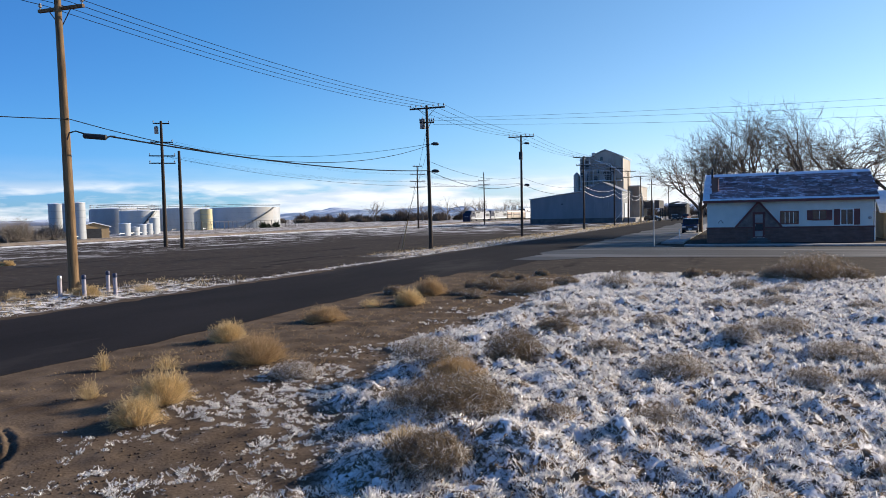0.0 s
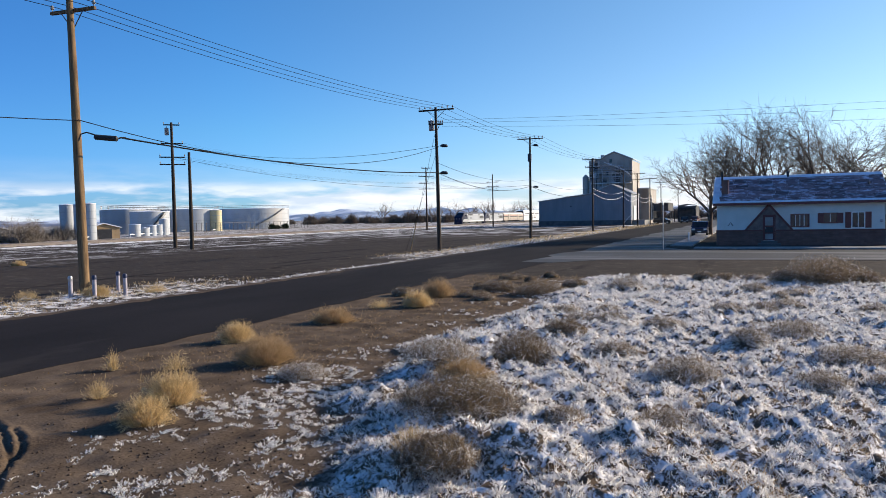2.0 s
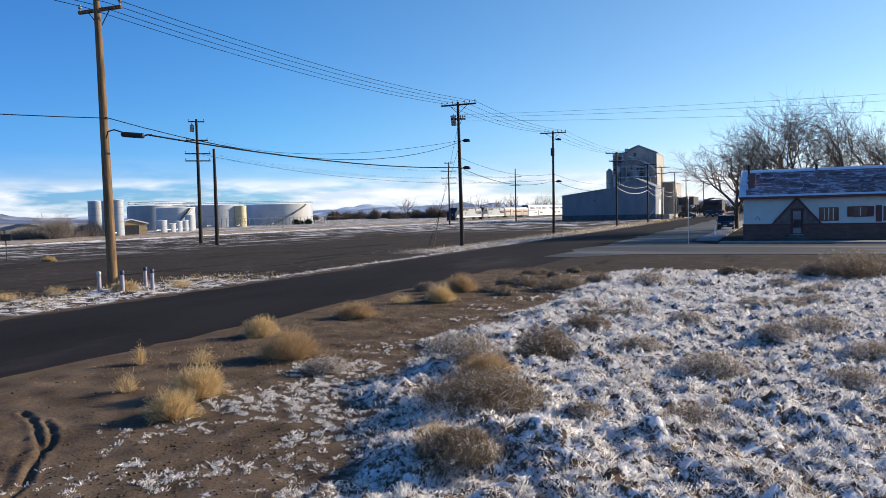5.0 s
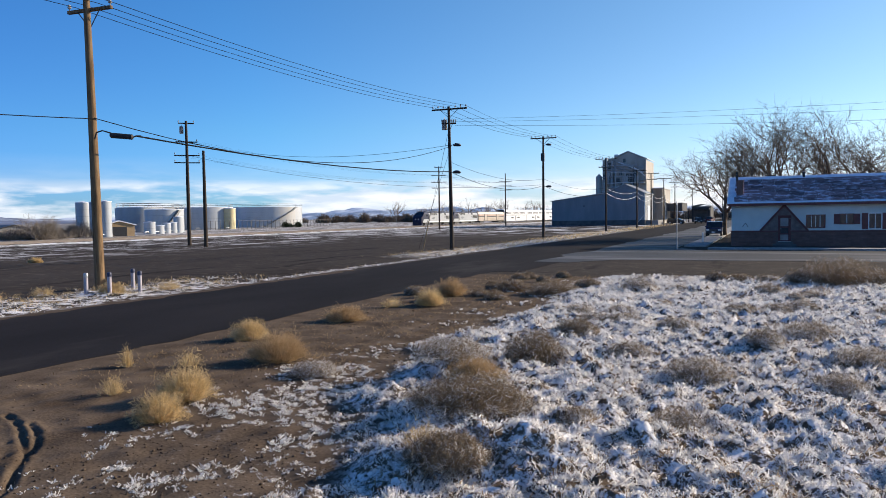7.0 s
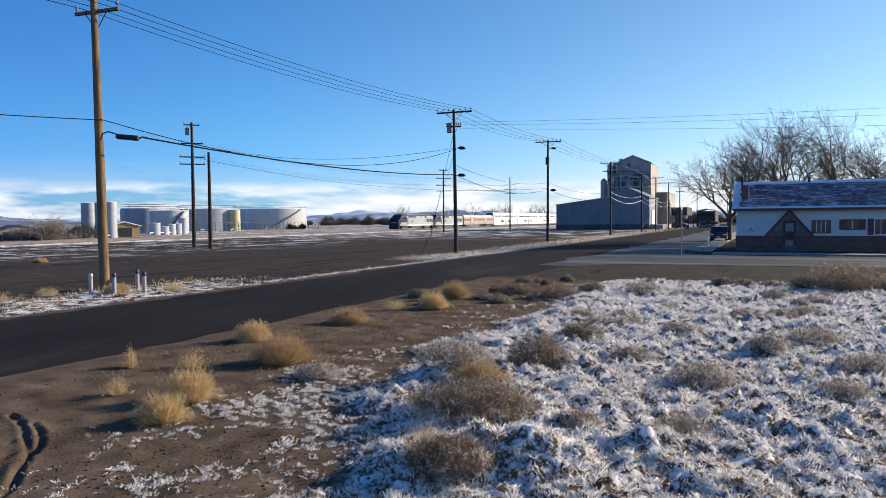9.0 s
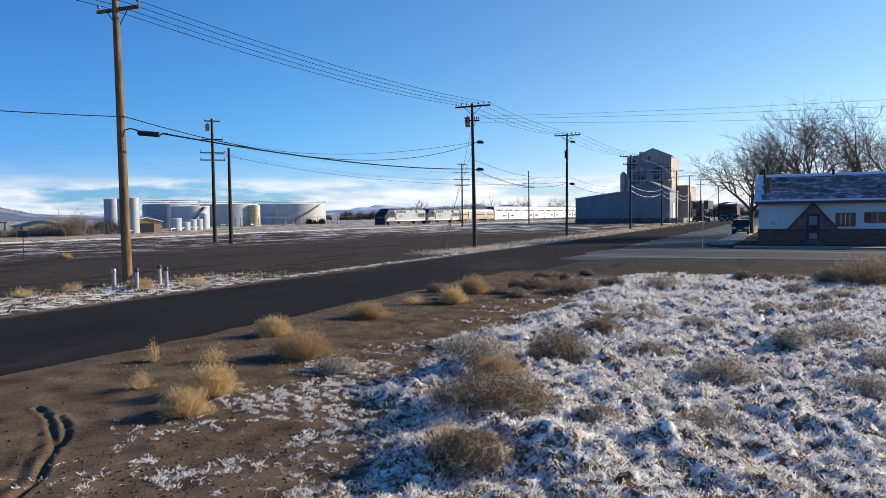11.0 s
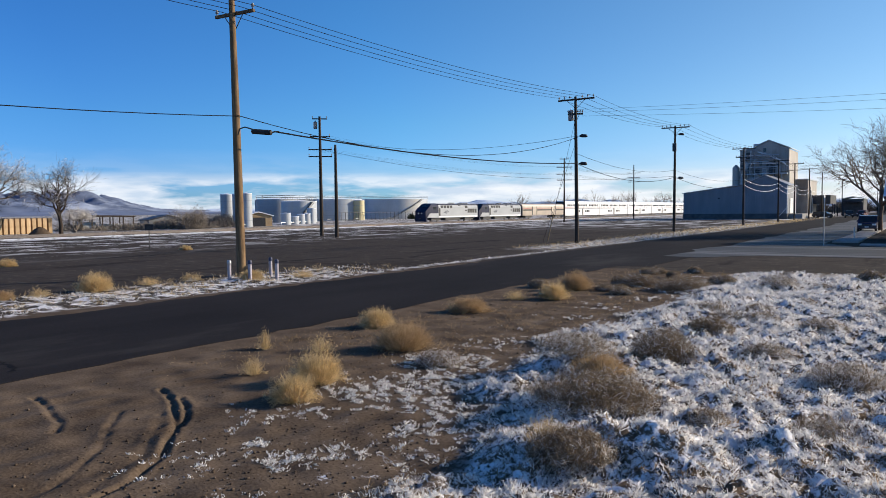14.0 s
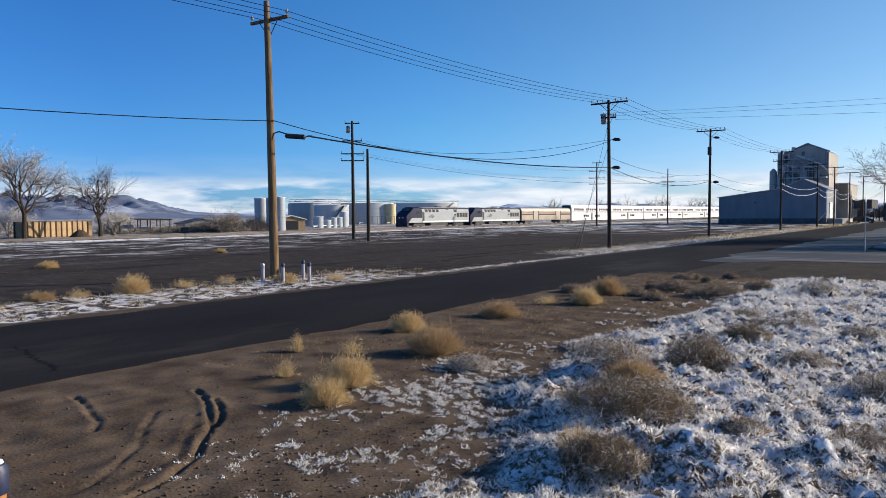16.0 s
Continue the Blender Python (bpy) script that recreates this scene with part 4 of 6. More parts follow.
def mill():
    m = thing("grain_mill", "tall weathered cream grain elevator with pipes and galleries", "grain elevator", pose(0, 199.5, 0))
    part("tower", Mesh().prism([(-41.9, 0), (-29.9, 0), (-29.9, 17.6), (-34.6, 19.7), (-38.6, 18.4), (-41.9, 18.1)], 1, 1.5, 15), ELEVATOR, m, smooth=0)
    part("head_house", Mesh().prism([(-38.0, 12.0), (-29.8, 12.0), (-29.8, 17.7), (-34.6, 19.9), (-38.0, 18.5)], 1, 0.0, 1.5), ELEVATOR, m, smooth=0)
    part("roof", Mesh().prism([(-38.3, 18.5), (-34.6, 19.95), (-29.5, 17.75), (-29.5, 17.95), (-34.6, 20.2), (-38.3, 18.7)], 1, -0.3, 15.3), GALV, m, smooth=0)
    for x, z in ((-35.6, 17.6), (-34.0, 15.6), (-36.6, 14.2)):
        part("window", Mesh().box(x - 0.35, x + 0.35, -0.05, -0.003, z - 0.5, z + 0.5), PANE, m, smooth=0)
    for x, r, top in ((-42.6, 0.9, 13.3), (-40.9, 0.8, 12.4), (-39.2, 0.8, 12.0), (-37.4, 0.8, 11.6)):
        part("bin", Mesh().lathe([(r, 0), (r, top), (r * 0.3, top + 0.7), (0.1, top + 0.8)], 18, x, 0.2), ELEVATOR, m)
    part("gallery", Mesh().box(-41.6, -30.2, -0.7, 1.45, 11.3, 11.6).box(-41.6, -30.2, -0.7, 1.45, 14.6, 14.75), GALV, m, smooth=0)
    for z in (12.1, 12.6, 15.3, 15.8):
        part("gallery_rail", Mesh().tube([(-41.5, -0.65, z), (-30.2, -0.65, z)], 0.04, 5), GALV, m)
    for k in range(10):
        x = -41.4 + k * 1.2
        part("gallery_post", Mesh().box(x - 0.04, x + 0.04, -0.69, -0.61, 11.6, 15.9), GALV, m, smooth=0)
    for a, b, r in (((-36.5, -0.4, 16.8), (-30.2, -0.5, 14.2), 0.14), ((-37.5, -0.4, 15.9), (-31.5, -0.6, 13.0), 0.14), ((-40.4, 0.2, 18.6), (-40.4, 0.2, 8.0), 0.25), ((-38.9, -0.2, 17.6), (-38.9, -0.2, 9.0), 0.2),
                    ((-32.3, -0.5, 13.5), (-33.8, -0.4, 9.5), 0.16), ((-35.0, -0.5, 14.5), (-36.2, -0.4, 10.4), 0.14)):
        part("spout", Mesh().tube([a, b], r, 8), GALV, m)
    part("dust_collector", Mesh().lathe([(0.2, 11.6), (0.8, 13.2), (0.8, 14.4), (0.3, 14.6)], 16, -39.9, -0.2), GALV, m)
    part("roof_vent", Mesh().box(-38.9, -37.9, 3, 4, 18.3, 19.6), GALV, m, smooth=0)
    part("ladder", Mesh().box(-30.6, -30.55, -0.1, -0.04, 11.6, 17.5).box(-30.15, -30.1, -0.1, -0.04, 11.6, 17.5), IRON, m, smooth=0)
    rng = random.Random(3)
    # dark panels stand for the shade in open bays behind the gallery
    for k in range(8):
        for z0, z1 in ((8.4, 11.2), (11.7, 14.5), (14.85, 17.3)):
            x = -41.7 + k * 1.25
            if z0 < 14 and rng.random() < 0.5 or k < 2:
                part("bay_shade_panel", Mesh().box(x, x + rng.uniform(0.7, 1.1), -0.06 if x > -38 else 1.38, -0.006 if x > -38 else 1.494, z0 + rng.uniform(0, 0.5), z1 - rng.uniform(0, 0.6)), CONCRETE_DARK, m, smooth=0)
    for k in range(5):
        part("conveyor_spout", Mesh().tube([(-37.2 + k * 0.9, -0.5, 17.2 - 0.25 * k), (-31.0 + 0.25 * k, -0.9, 14.6 - 0.35 * k)], 0.09, 6), WHITE_PAINT, m)
    for k in range(9):
        z = 8.6 + k * 0.95
        part("pipe_run", Mesh().tube([(-41.6 + rng.uniform(0, 3), -1.02, z), (-36.5 + rng.uniform(0, 5), -1.02, z + rng.uniform(-0.3, 0.3))], rng.uniform(0.05, 0.12), 6), GALV if k % 3 else WHITE_PAINT, m)
    for k in range(7):
        x = -41.0 + k * 1.6
        part("frame_post", Mesh().box(x - 0.09, x + 0.09, -0.95, -0.75, 8.0, 11.3 + (k % 3) * 2.2), IRON if k % 2 else GALV, m, smooth=0)
    for z in (9.2, 10.2, 13.2, 16.2):
        part("frame_beam", Mesh().box(-41.6, -31.5 - rng.uniform(0, 3), -0.98, -0.72, z - 0.1, z + 0.1), GALV, m, smooth=0)
    for k in range(6):
        x, z = -41.2 + k * 1.7, 11.6
        part("machine_housing", Mesh().box(x, x + rng.uniform(0.6, 1.2), -0.5, 0.4, z, z + rng.uniform(0.8, 1.9)), GALV if k % 2 else CONCRETE_DARK, m, smooth=0)
    part("side_annex", Mesh().box(-29.9, -27.0, 12, 30, 0, 10.0), ELEVATOR, m, smooth=0)
    part("annex_roof", Mesh().box(-30.0, -26.8, 11.8, 30.2, 10.0, 10.3), GALV, m, smooth=0)
    for k in range(5):
        part("annex_pipe", Mesh().tube([(-26.8, 13 + k * 1.5, 1.0), (-26.7, 13 + k * 1.5, 9.2 - k)], 0.16, 8), IRON if k % 2 else GALV, m)
    part("loading_shed", Mesh().box(-26.9, -22.4, 20, 34, 3.6, 6.0), CONCRETE_DARK, m, smooth=0)
    for yy in (20.2, 26, 33.8):
        part("shed_post", Mesh().box(-22.1, -21.85, yy - 0.12, yy + 0.12, 0, 3.6), IRON, m, smooth=0)
    f = thing("feed_store", "distant grey feed store with a flat canopy", "building", pose(-21.5, 240, 0))
    part("wall", Mesh().box(0, 5.5, 0, 14, 0, 5.0), CONCRETE_DARK, f, smooth=0)
    part("roof", Mesh().prism([(-0.2, 5.0), (2.75, 5.6), (5.7, 5.0), (5.7, 5.2), (2.75, 5.8), (-0.2, 5.2)], 1, -0.3, 14.3), GALV, f, smooth=0)
    part("canopy", Mesh().box(0.2, 5.3, -3.0, -0.02, 4.0, 4.3), IRON, f, smooth=0)
    for x in (0.4, 5.2):
        part("canopy_post", Mesh().box(x - 0.08, x + 0.08, -2.9, -2.7, 0, 4.0), IRON, f, smooth=0)
    s = thing("low_shed", "distant dark low shed across the end of the street", "shed", pose(-13.5, 330, 0))
    part("wall", Mesh().box(0, 16, 0, 8, 0, 3.6), CONCRETE_DARK, s, smooth=0)
    part("roof", Mesh().box(-0.3, 16.3, -0.3, 8.3, 3.6, 3.9), IRON, s, smooth=0)


mill()


# ---- the tank yard beyond the railway ----
def tank(x, y, r, h, mat, label, rail=True, stair=False, cone=0.4, bands=3):
    t = thing("storage_tank", label, "storage tank", pose(x, y, 0), "tanks beyond the railway")
    part("shell", Mesh().lathe([(r, -0.1), (r, h)], 48), mat, t)
    part("roof", Mesh().lathe([(r + 0.05, h), (r + 0.05, h + 0.12), (r * 0.5, h + cone * 0.6), (0.1, h + cone)], 48), ROOF_SNOW, t, "frosted shallow cone roof")
    for k in range(1, bands + 1):
        z = h * k / (bands + 1)
        part("weld_band", Mesh().lathe([(r, z - 0.03), (r + 0.02, z - 0.02), (r + 0.02, z + 0.02), (r, z + 0.03)], 48), TANK_GREY, t)
    if rail:
        for zz in (0.55, 1.05):
            part("top_rail", Mesh().tube([(r * math.cos(a), r * math.sin(a), h + zz) for a in np.linspace(-2.6, 0.6, 26)], 0.05, 5), IRON, t)
        for a in np.linspace(-2.6, 0.6, 12):
            part("rail_post", Mesh().box(r * math.cos(a) - 0.03, r * math.cos(a) + 0.03, r * math.sin(a) - 0.03, r * math.sin(a) + 0.03, h, h + 1.05), GALV, t, smooth=0)
    if stair:
        s = Mesh()
        for k in range(24):
            a = -0.95 + k * 0.042
            z = h * (k + 1) / 24
            rr = r + 0.45
            s.box(rr * math.cos(a) - 0.35, rr * math.cos(a) + 0.35, rr * math.sin(a) - 0.35, rr * math.sin(a) + 0.35, z - 0.1, z)
        part("stair", s, IRON, t, "dark curved outside stair", smooth=0)
    part("outlet_pipe", Mesh().tube([(r * 0.6, -r * 0.8, 0.5), (r * 0.7, -r - 1.0, 0.5), (r * 0.7, -r - 1.0, 0.05)], 0.12, 8), GALV, t)
    return t


TANKS = [  # x, y, radius, height
    (-165.5, 208.5, 13.0, 7.9, TANK_WHITE, "huge white oil tank with a stair and top rail", True, True),
    (-160.0, 171.0, 9.0, 7.4, TANK_WHITE, "large white oil tank behind the yellow one", True, False),
    (-150.5, 172.0, 1.9, 7.0, YELLOW, "narrow faded yellow upright tank", False, False),
    (-170.0, 160.0, 8.0, 7.6, TANK_GREY, "large grey oil tank", True, False),
    (-136.5, 132.5, 4.6, 6.1, TANK_WHITE, "white oil tank with an outside stair", True, True),
    (-150.0, 137.0, 5.5, 7.0, TANK_GREY, "grey oil tank with roof gear", True, False),
    (-164.0, 150.0, 6.5, 7.2, TANK_GREY, "grey oil tank behind the shed", False, False),
]
for x, y, r, h, *rest in TANKS:
    tank(x, y, r, h * 0.9, *rest)
for x, y, r, h in ((-114.6, 91.8, 1.25, 6.3), (-111.4, 91.8, 1.0, 6.3), (-108.2, 91.2, 1.1, 6.35)):
    tank(x, y, r, h, TANK_WHITE, "tall white upright silo tank", False, False, 0.3, 4)
for x, y, r, h in ((-118.6, 111.0, 1.15, 2.5), (-119.6, 114.6, 1.0, 1.7), (-120.6, 117.6, 0.9, 2.2), (-121.6, 120.4, 0.9, 2.3), (-123.6, 124.0, 1.0, 3.6)):
    tank(x, y, r, h, TANK_WHITE, "small white upright tank beside the shed", False, False, 0.2, 1)


def gable_shed(x, y, rz, w, d, h, top, wall, roof, label, doors=0):
    s = thing("shed", label, "shed", pose(x, y, 0, 0, 0, rz))
    part("wall", Mesh().prism([(0, 0), (w, 0), (w, h), (w / 2, top), (0, h)], 1, 0, d), wall, s, smooth=0)
    part("roof", Mesh().prism([(-0.3, h - 0.1), (w / 2, top + 0.02), (w + 0.3, h - 0.1), (w + 0.3, h + 0.06), (w / 2, top + 0.2), (-0.3, h + 0.06)], 1, -0.3, d + 0.3), roof, s, smooth=0)
    for k in range(doors):
        part("door", Mesh().box(w * (k + 0.25) / doors, w * (k + 0.75) / doors, -0.05, -0.004, 0, h * 0.85), IRON, s, smooth=0)
    return s


gable_shed(-112.4, 94.2, 64, 5.6, 5, 2.1, 2.8, TAN, ROOF_SNOW, "tan gabled pump shed with a frosted roof", 1)
gable_shed(-116.0, 75.6, 75, 6.8, 5, 1.6, 2.3, SIDING, IRON, "dark grey low shed beyond the railway", 2)
gable_shed(-113.5, 79.0, 70, 3, 3, 1.5, 1.8, CONCRETE_DARK, IRON, "small dark shed beyond the railway")
op = thing("open_shed", "open-sided pole shed with a flat dark roof", "shed", pose(-116.6, 63.4, 0, 0, 0, 78))
part("roof", Mesh().prism([(0, 2.4), (9, 2.2), (9, 2.45), (0, 2.65)], 1, 0, 7), WOOD_DARK, op, smooth=0)
for k in range(6):
    for yy in (0.2, 6.8):
        part("post", Mesh().box(k * 1.7 + 0.1, k * 1.7 + 0.25, yy - 0.08, yy + 0.08, 0, 2.3), WOOD_DARK, op, smooth=0)
part("stored_goods", Mesh().box(1, 3, 2, 6, 0, 1.4).box(4.5, 7.5, 3, 6, 0, 1.0), TANK_WHITE, op, smooth=0)
# fence along the tank yard
fe = thing("fence", "dark iron yard fence before the tanks", "fence", pose(0, 0, 0))
for k in range(34):
    y = 158 + k * 2.0
    part("post", Mesh().box(-147.05, -146.95, y - 0.05, y + 0.05, 0, 2.6), IRON, fe, smooth=0)
for z in (0.4, 2.5):
    part("fence_rail", Mesh().box(-147.03, -146.97, 158, 224, z - 0.04, z + 0.04), IRON, fe, smooth=0)


def bin_stack():
    b = thing("bin_stack", "row of stacked wooden bins with dark gaps", "wooden bins", pose(-105.7, 44.2, 0, 0, 0, 100))
    me = Mesh().box(0, 0.58, 0, 1.6, 0, 2.2).data("bin", CRATE_WOOD, 0)
    for k in range(1, 14):
        part("bin", me, CRATE_WOOD, b, at=pose(-1.5 + k * 0.85, 0, 0.05))
    part("backing", Mesh().box(-0.8, 10.3, 1.61, 1.8, 0, 2.3), WOOD_DARK, b, smooth=0)
    part("pallet", Mesh().box(-0.8, 10.3, 0, 1.6, -0.05, 0.05), WOOD_DARK, b, smooth=0)


bin_stack()
dp = np.random.RandomState(5)
heap = Mesh().lathe([(1.4, -0.1), (1.3, 0.15), (0.95, 0.5), (0.55, 0.85), (0.25, 1.0), (0.05, 1.05)], 22)
heap.v = [(x * 1.2 + dp.randn() * 0.06, y + dp.randn() * 0.06, z + dp.randn() * 0.04) for x, y, z in heap.v]
tagged(part("dirt_pile", heap, CLOD, at=pose(-101.0, 49.2, 0)), "dark heap of earth before the wooden bins", "dirt pile")
st = thing("trackside_sign", "small dark square sign on a post in the yard", "sign", pose(-49.3, 32.1, 0, 0, 0, 50))
part("post", Mesh().tube([(0, 0, -0.1), (0, 0, 1.75)], 0.04, 6), IRON, st)
part("sign_plate", Mesh().box(-0.3, 0.3, -0.06, -0.041, 1.5, 1.95), IRON, st, smooth=0)


# ---- the passenger train ----
def truck(parent, y, wheels):
    t = part("truck", Mesh().box(-1.25, 1.25, y - 1.6, y + 1.6, 0.5, 0.95).box(-1.3, -1.1, y - 1.8, y + 1.8, 0.35, 0.75).box(1.1, 1.3, y - 1.8, y + 1.8, 0.35, 0.75), TRAIN_GREY, parent, smooth=0)
    for k in range(wheels):
        yy = y + (k - (wheels - 1) / 2) * 2.4
        for s in (-1, 1):
            part("wheel", Mesh().tube([(s * 0.7, yy, 0.48), (s * 0.84, yy, 0.48)], 0.48, 18), RAIL_STEEL, t)


def locomotive():
    """Nose at y = 0, pointing to -y; 21 m long; rail top at z = 0."""
    c = thing("locomotive", "silver diesel locomotive with a dark blue nose", "locomotive", group="train")
    side = [(-1.5, 0.95), (-1.55, 1.4), (-1.55, 3.5), (-1.25, 4.05), (-0.7, 4.3), (0.7, 4.3), (1.25, 4.05), (1.55, 3.5), (1.55, 1.4), (1.5, 0.95)]
    part("body", Mesh().prism(side, 1, 4.6, 20.6), TRAIN_WHITE, c, smooth=0)
    # cab and raked nose
    n = len(side)
    m = Mesh()
    secs = [(4.6, 1.0, 0.0), (2.2, 1.0, 0.0), (1.15, 0.97, 0.95), (0.15, 0.9, 1.75), (0.0, 0.85, 1.9)]
    v = []
    for y, w, cut in secs:
        for px, pz in side:
            v.append((px * w, y, min(pz, 4.3 - cut) if pz > 2 else pz - (0.1 if y < 1 else 0)))
    f = [(i * n + k, (i + 1) * n + k, (i + 1) * n + (k + 1) % n, i * n + (k + 1) % n) for i in range(len(secs) - 1) for k in range(n)]
    m.add(v, f + [tuple(range((len(secs) - 1) * n, len(secs) * n))])
    part("nose", m, TRAIN_BLUE, c, "dark blue raked nose", smooth=0)
    part("grey_nose_flash", Mesh().prism([(0.3, 1.0), (4.55, 1.0), (4.55, 2.0), (1.4, 2.0)], 0, 1.552, 1.57), TRAIN_WHITE, c, smooth=0)
    part("windscreen", Mesh().add([(-1.2, 1.13, 3.42), (1.2, 1.13, 3.42), (1.1, 1.95, 4.12), (-1.1, 1.95, 4.12)], [(0, 1, 2, 3)]), PANE, c)
    for s in (-1, 1):
        part("cab_window", Mesh().box(s * 1.556 - 0.01, s * 1.556 + 0.01, 2.7, 3.7, 2.9, 3.5), PANE, c, smooth=0)
        part("headlight", Mesh().tube([(s * 0.45, 0.06, 2.05), (s * 0.45, -0.03, 2.05)], 0.14, 12), LAMP_CLEAR, c)
        for y0, y1 in ((5.5, 6.3), (6.7, 7.5), (7.9, 8.7), (9.1, 9.9), (15.2, 16.2)):
            part("upper_vent", Mesh().box(s * 1.5 - 0.1, s * 1.5 + 0.07, y0, y1, 3.2, 3.8), RUBBER, c, smooth=0)
        for k in range(4):
            part("radiator_grille", Mesh().box(s * 1.556 - 0.012, s * 1.556 + 0.012, 16.3 + k * 1.0, 17.15 + k * 1.0, 2.05, 3.05), RUBBER, c, smooth=0)
        part("upper_grille", Mesh().box(s * 1.42 - 0.1, s * 1.42 + 0.05, 12.6, 13.4, 3.5, 3.85), IRON, c, smooth=0)
        part("stripe", Mesh().box(s * 1.556 - 0.008, s * 1.556 + 0.008, 4.7, 20.5, 1.05, 1.35), SILVER, c, smooth=0)
        for k in range(3):
            part("emblem_bar", Mesh().prism([(6.6 + k * 0.5, 2.2 - k * 0.1), (8.0 + k * 0.25, 2.75 - k * 0.12), (8.0 + k * 0.25, 2.6 - k * 0.12), (6.6 + k * 0.5, 2.08 - k * 0.1)], 0, s * 1.555, s * 1.568), TRAIN_BLUE, c, smooth=0)
        part("number_bar", Mesh().box(s * 1.556 - 0.01, s * 1.556 + 0.01, 15.2, 15.9, 2.45, 2.75), TRAIN_GREY, c, smooth=0)
        part("door", Mesh().box(s * 1.556 - 0.01, s * 1.556 + 0.01, 4.75, 5.3, 1.3, 3.2), TRAIN_GREY, c, smooth=0)
        part("handrail", Mesh().tube([(s * 1.6, 4.65, 1.2), (s * 1.6, 4.65, 3.2)], 0.025, 5), GALV, c)
        part("roof_band", Mesh().prism([(4.62, 3.92), (20.55, 3.92), (20.55, 4.12), (4.62, 4.2)], 0, s * 0.9, s * 1.4), TRAIN_BLUE, c, smooth=0)
    part("end_wall", Mesh().box(-1.4, 1.4, 20.6, 20.95, 0.95, 4.15), TRAIN_BLUE, c, smooth=0)
    part("pilot", Mesh().prism([(-1.45, 0.15), (1.45, 0.15), (1.45, 0.95), (-1.45, 0.95)], 1, 0.05, 0.6), TRAIN_BLUE, c, smooth=0)
    part("coupler", Mesh().box(-0.15, 0.15, -0.4, 0.1, 0.7, 0.95), IRON, c)
    part("fuel_tank", Mesh().box(-1.3, 1.3, 7.6, 13.4, 0.3, 1.0), TRAIN_GREY, c, smooth=0)
    part("roof_fan", Mesh().lathe([(0.7, 4.28), (0.7, 4.42), (0.2, 4.45)], 16, 0, 17.5).lathe([(0.7, 4.28), (0.7, 4.42), (0.2, 4.45)], 16, 0, 15.6), TRAIN_GREY, c)
    part("exhaust", Mesh().box(-0.4, 0.4, 11, 12.4, 4.28, 4.5), TRAIN_GREY, c, smooth=0)
    truck(c, 4.0, 2)
    truck(c, 17.2, 2)
    for o in c.children_recursive:
        o.data.transform(Matrix.Diagonal((1, 1, 0.93, 1)))
    return c


def baggage_car():
    c = thing("baggage_car", "low fluted-steel baggage car with red and blue stripes", "baggage car", group="train")
    side = [(-1.5, 0.9), (-1.55, 1.2), (-1.55, 3.3), (-1.3, 3.8), (-0.7, 4.05), (0.7, 4.05), (1.3, 3.8), (1.55, 3.3), (1.55, 1.2), (1.5, 0.9)]
    part("body", Mesh().prism(side, 1, 0.2, 25.7), BAGGAGE, c, smooth=0)
    for s in (-1, 1):
        for k in range(7):
            z = 1.05 + k * 0.13
            part("fluting", Mesh().box(s * 1.57 - 0.02, s * 1.57 + 0.02, 0.3, 25.6, z, z + 0.06), BAGGAGE, c, smooth=0)
        part("red_stripe", Mesh().box(s * 1.556 - 0.008, s * 1.556 + 0.008, 0.25, 25.65, 2.75, 2.85), TRAIN_RED, c, smooth=0)
        part("blue_stripe", Mesh().box(s * 1.556 - 0.008, s * 1.556 + 0.008, 0.25, 25.65, 2.2, 2.55), TRAIN_GREY, c, smooth=0)
        for y in (7.0, 18.7):
            part("sliding_door", Mesh().box(s * 1.58 - 0.02, s * 1.58 + 0.02, y - 1.2, y + 1.2, 1.1, 3.2), BAGGAGE, c, smooth=0)
            for e in (-1.25, 1.25):
                part("door_post", Mesh().box(s * 1.58 - 0.03, s * 1.58 + 0.03, y + e - 0.15, y + e + 0.15, 1.05, 3.25), IRON, c, smooth=0)
    for y in (0.05, 25.7):
        part("end_wall", Mesh().box(-1.3, 1.3, y - 0.1 + 0.1 * (y > 1), y + 0.15, 0.9, 3.7), IRON, c, smooth=0)
    truck(c, 4.0, 2)
    truck(c, 22.0, 2)
    return c


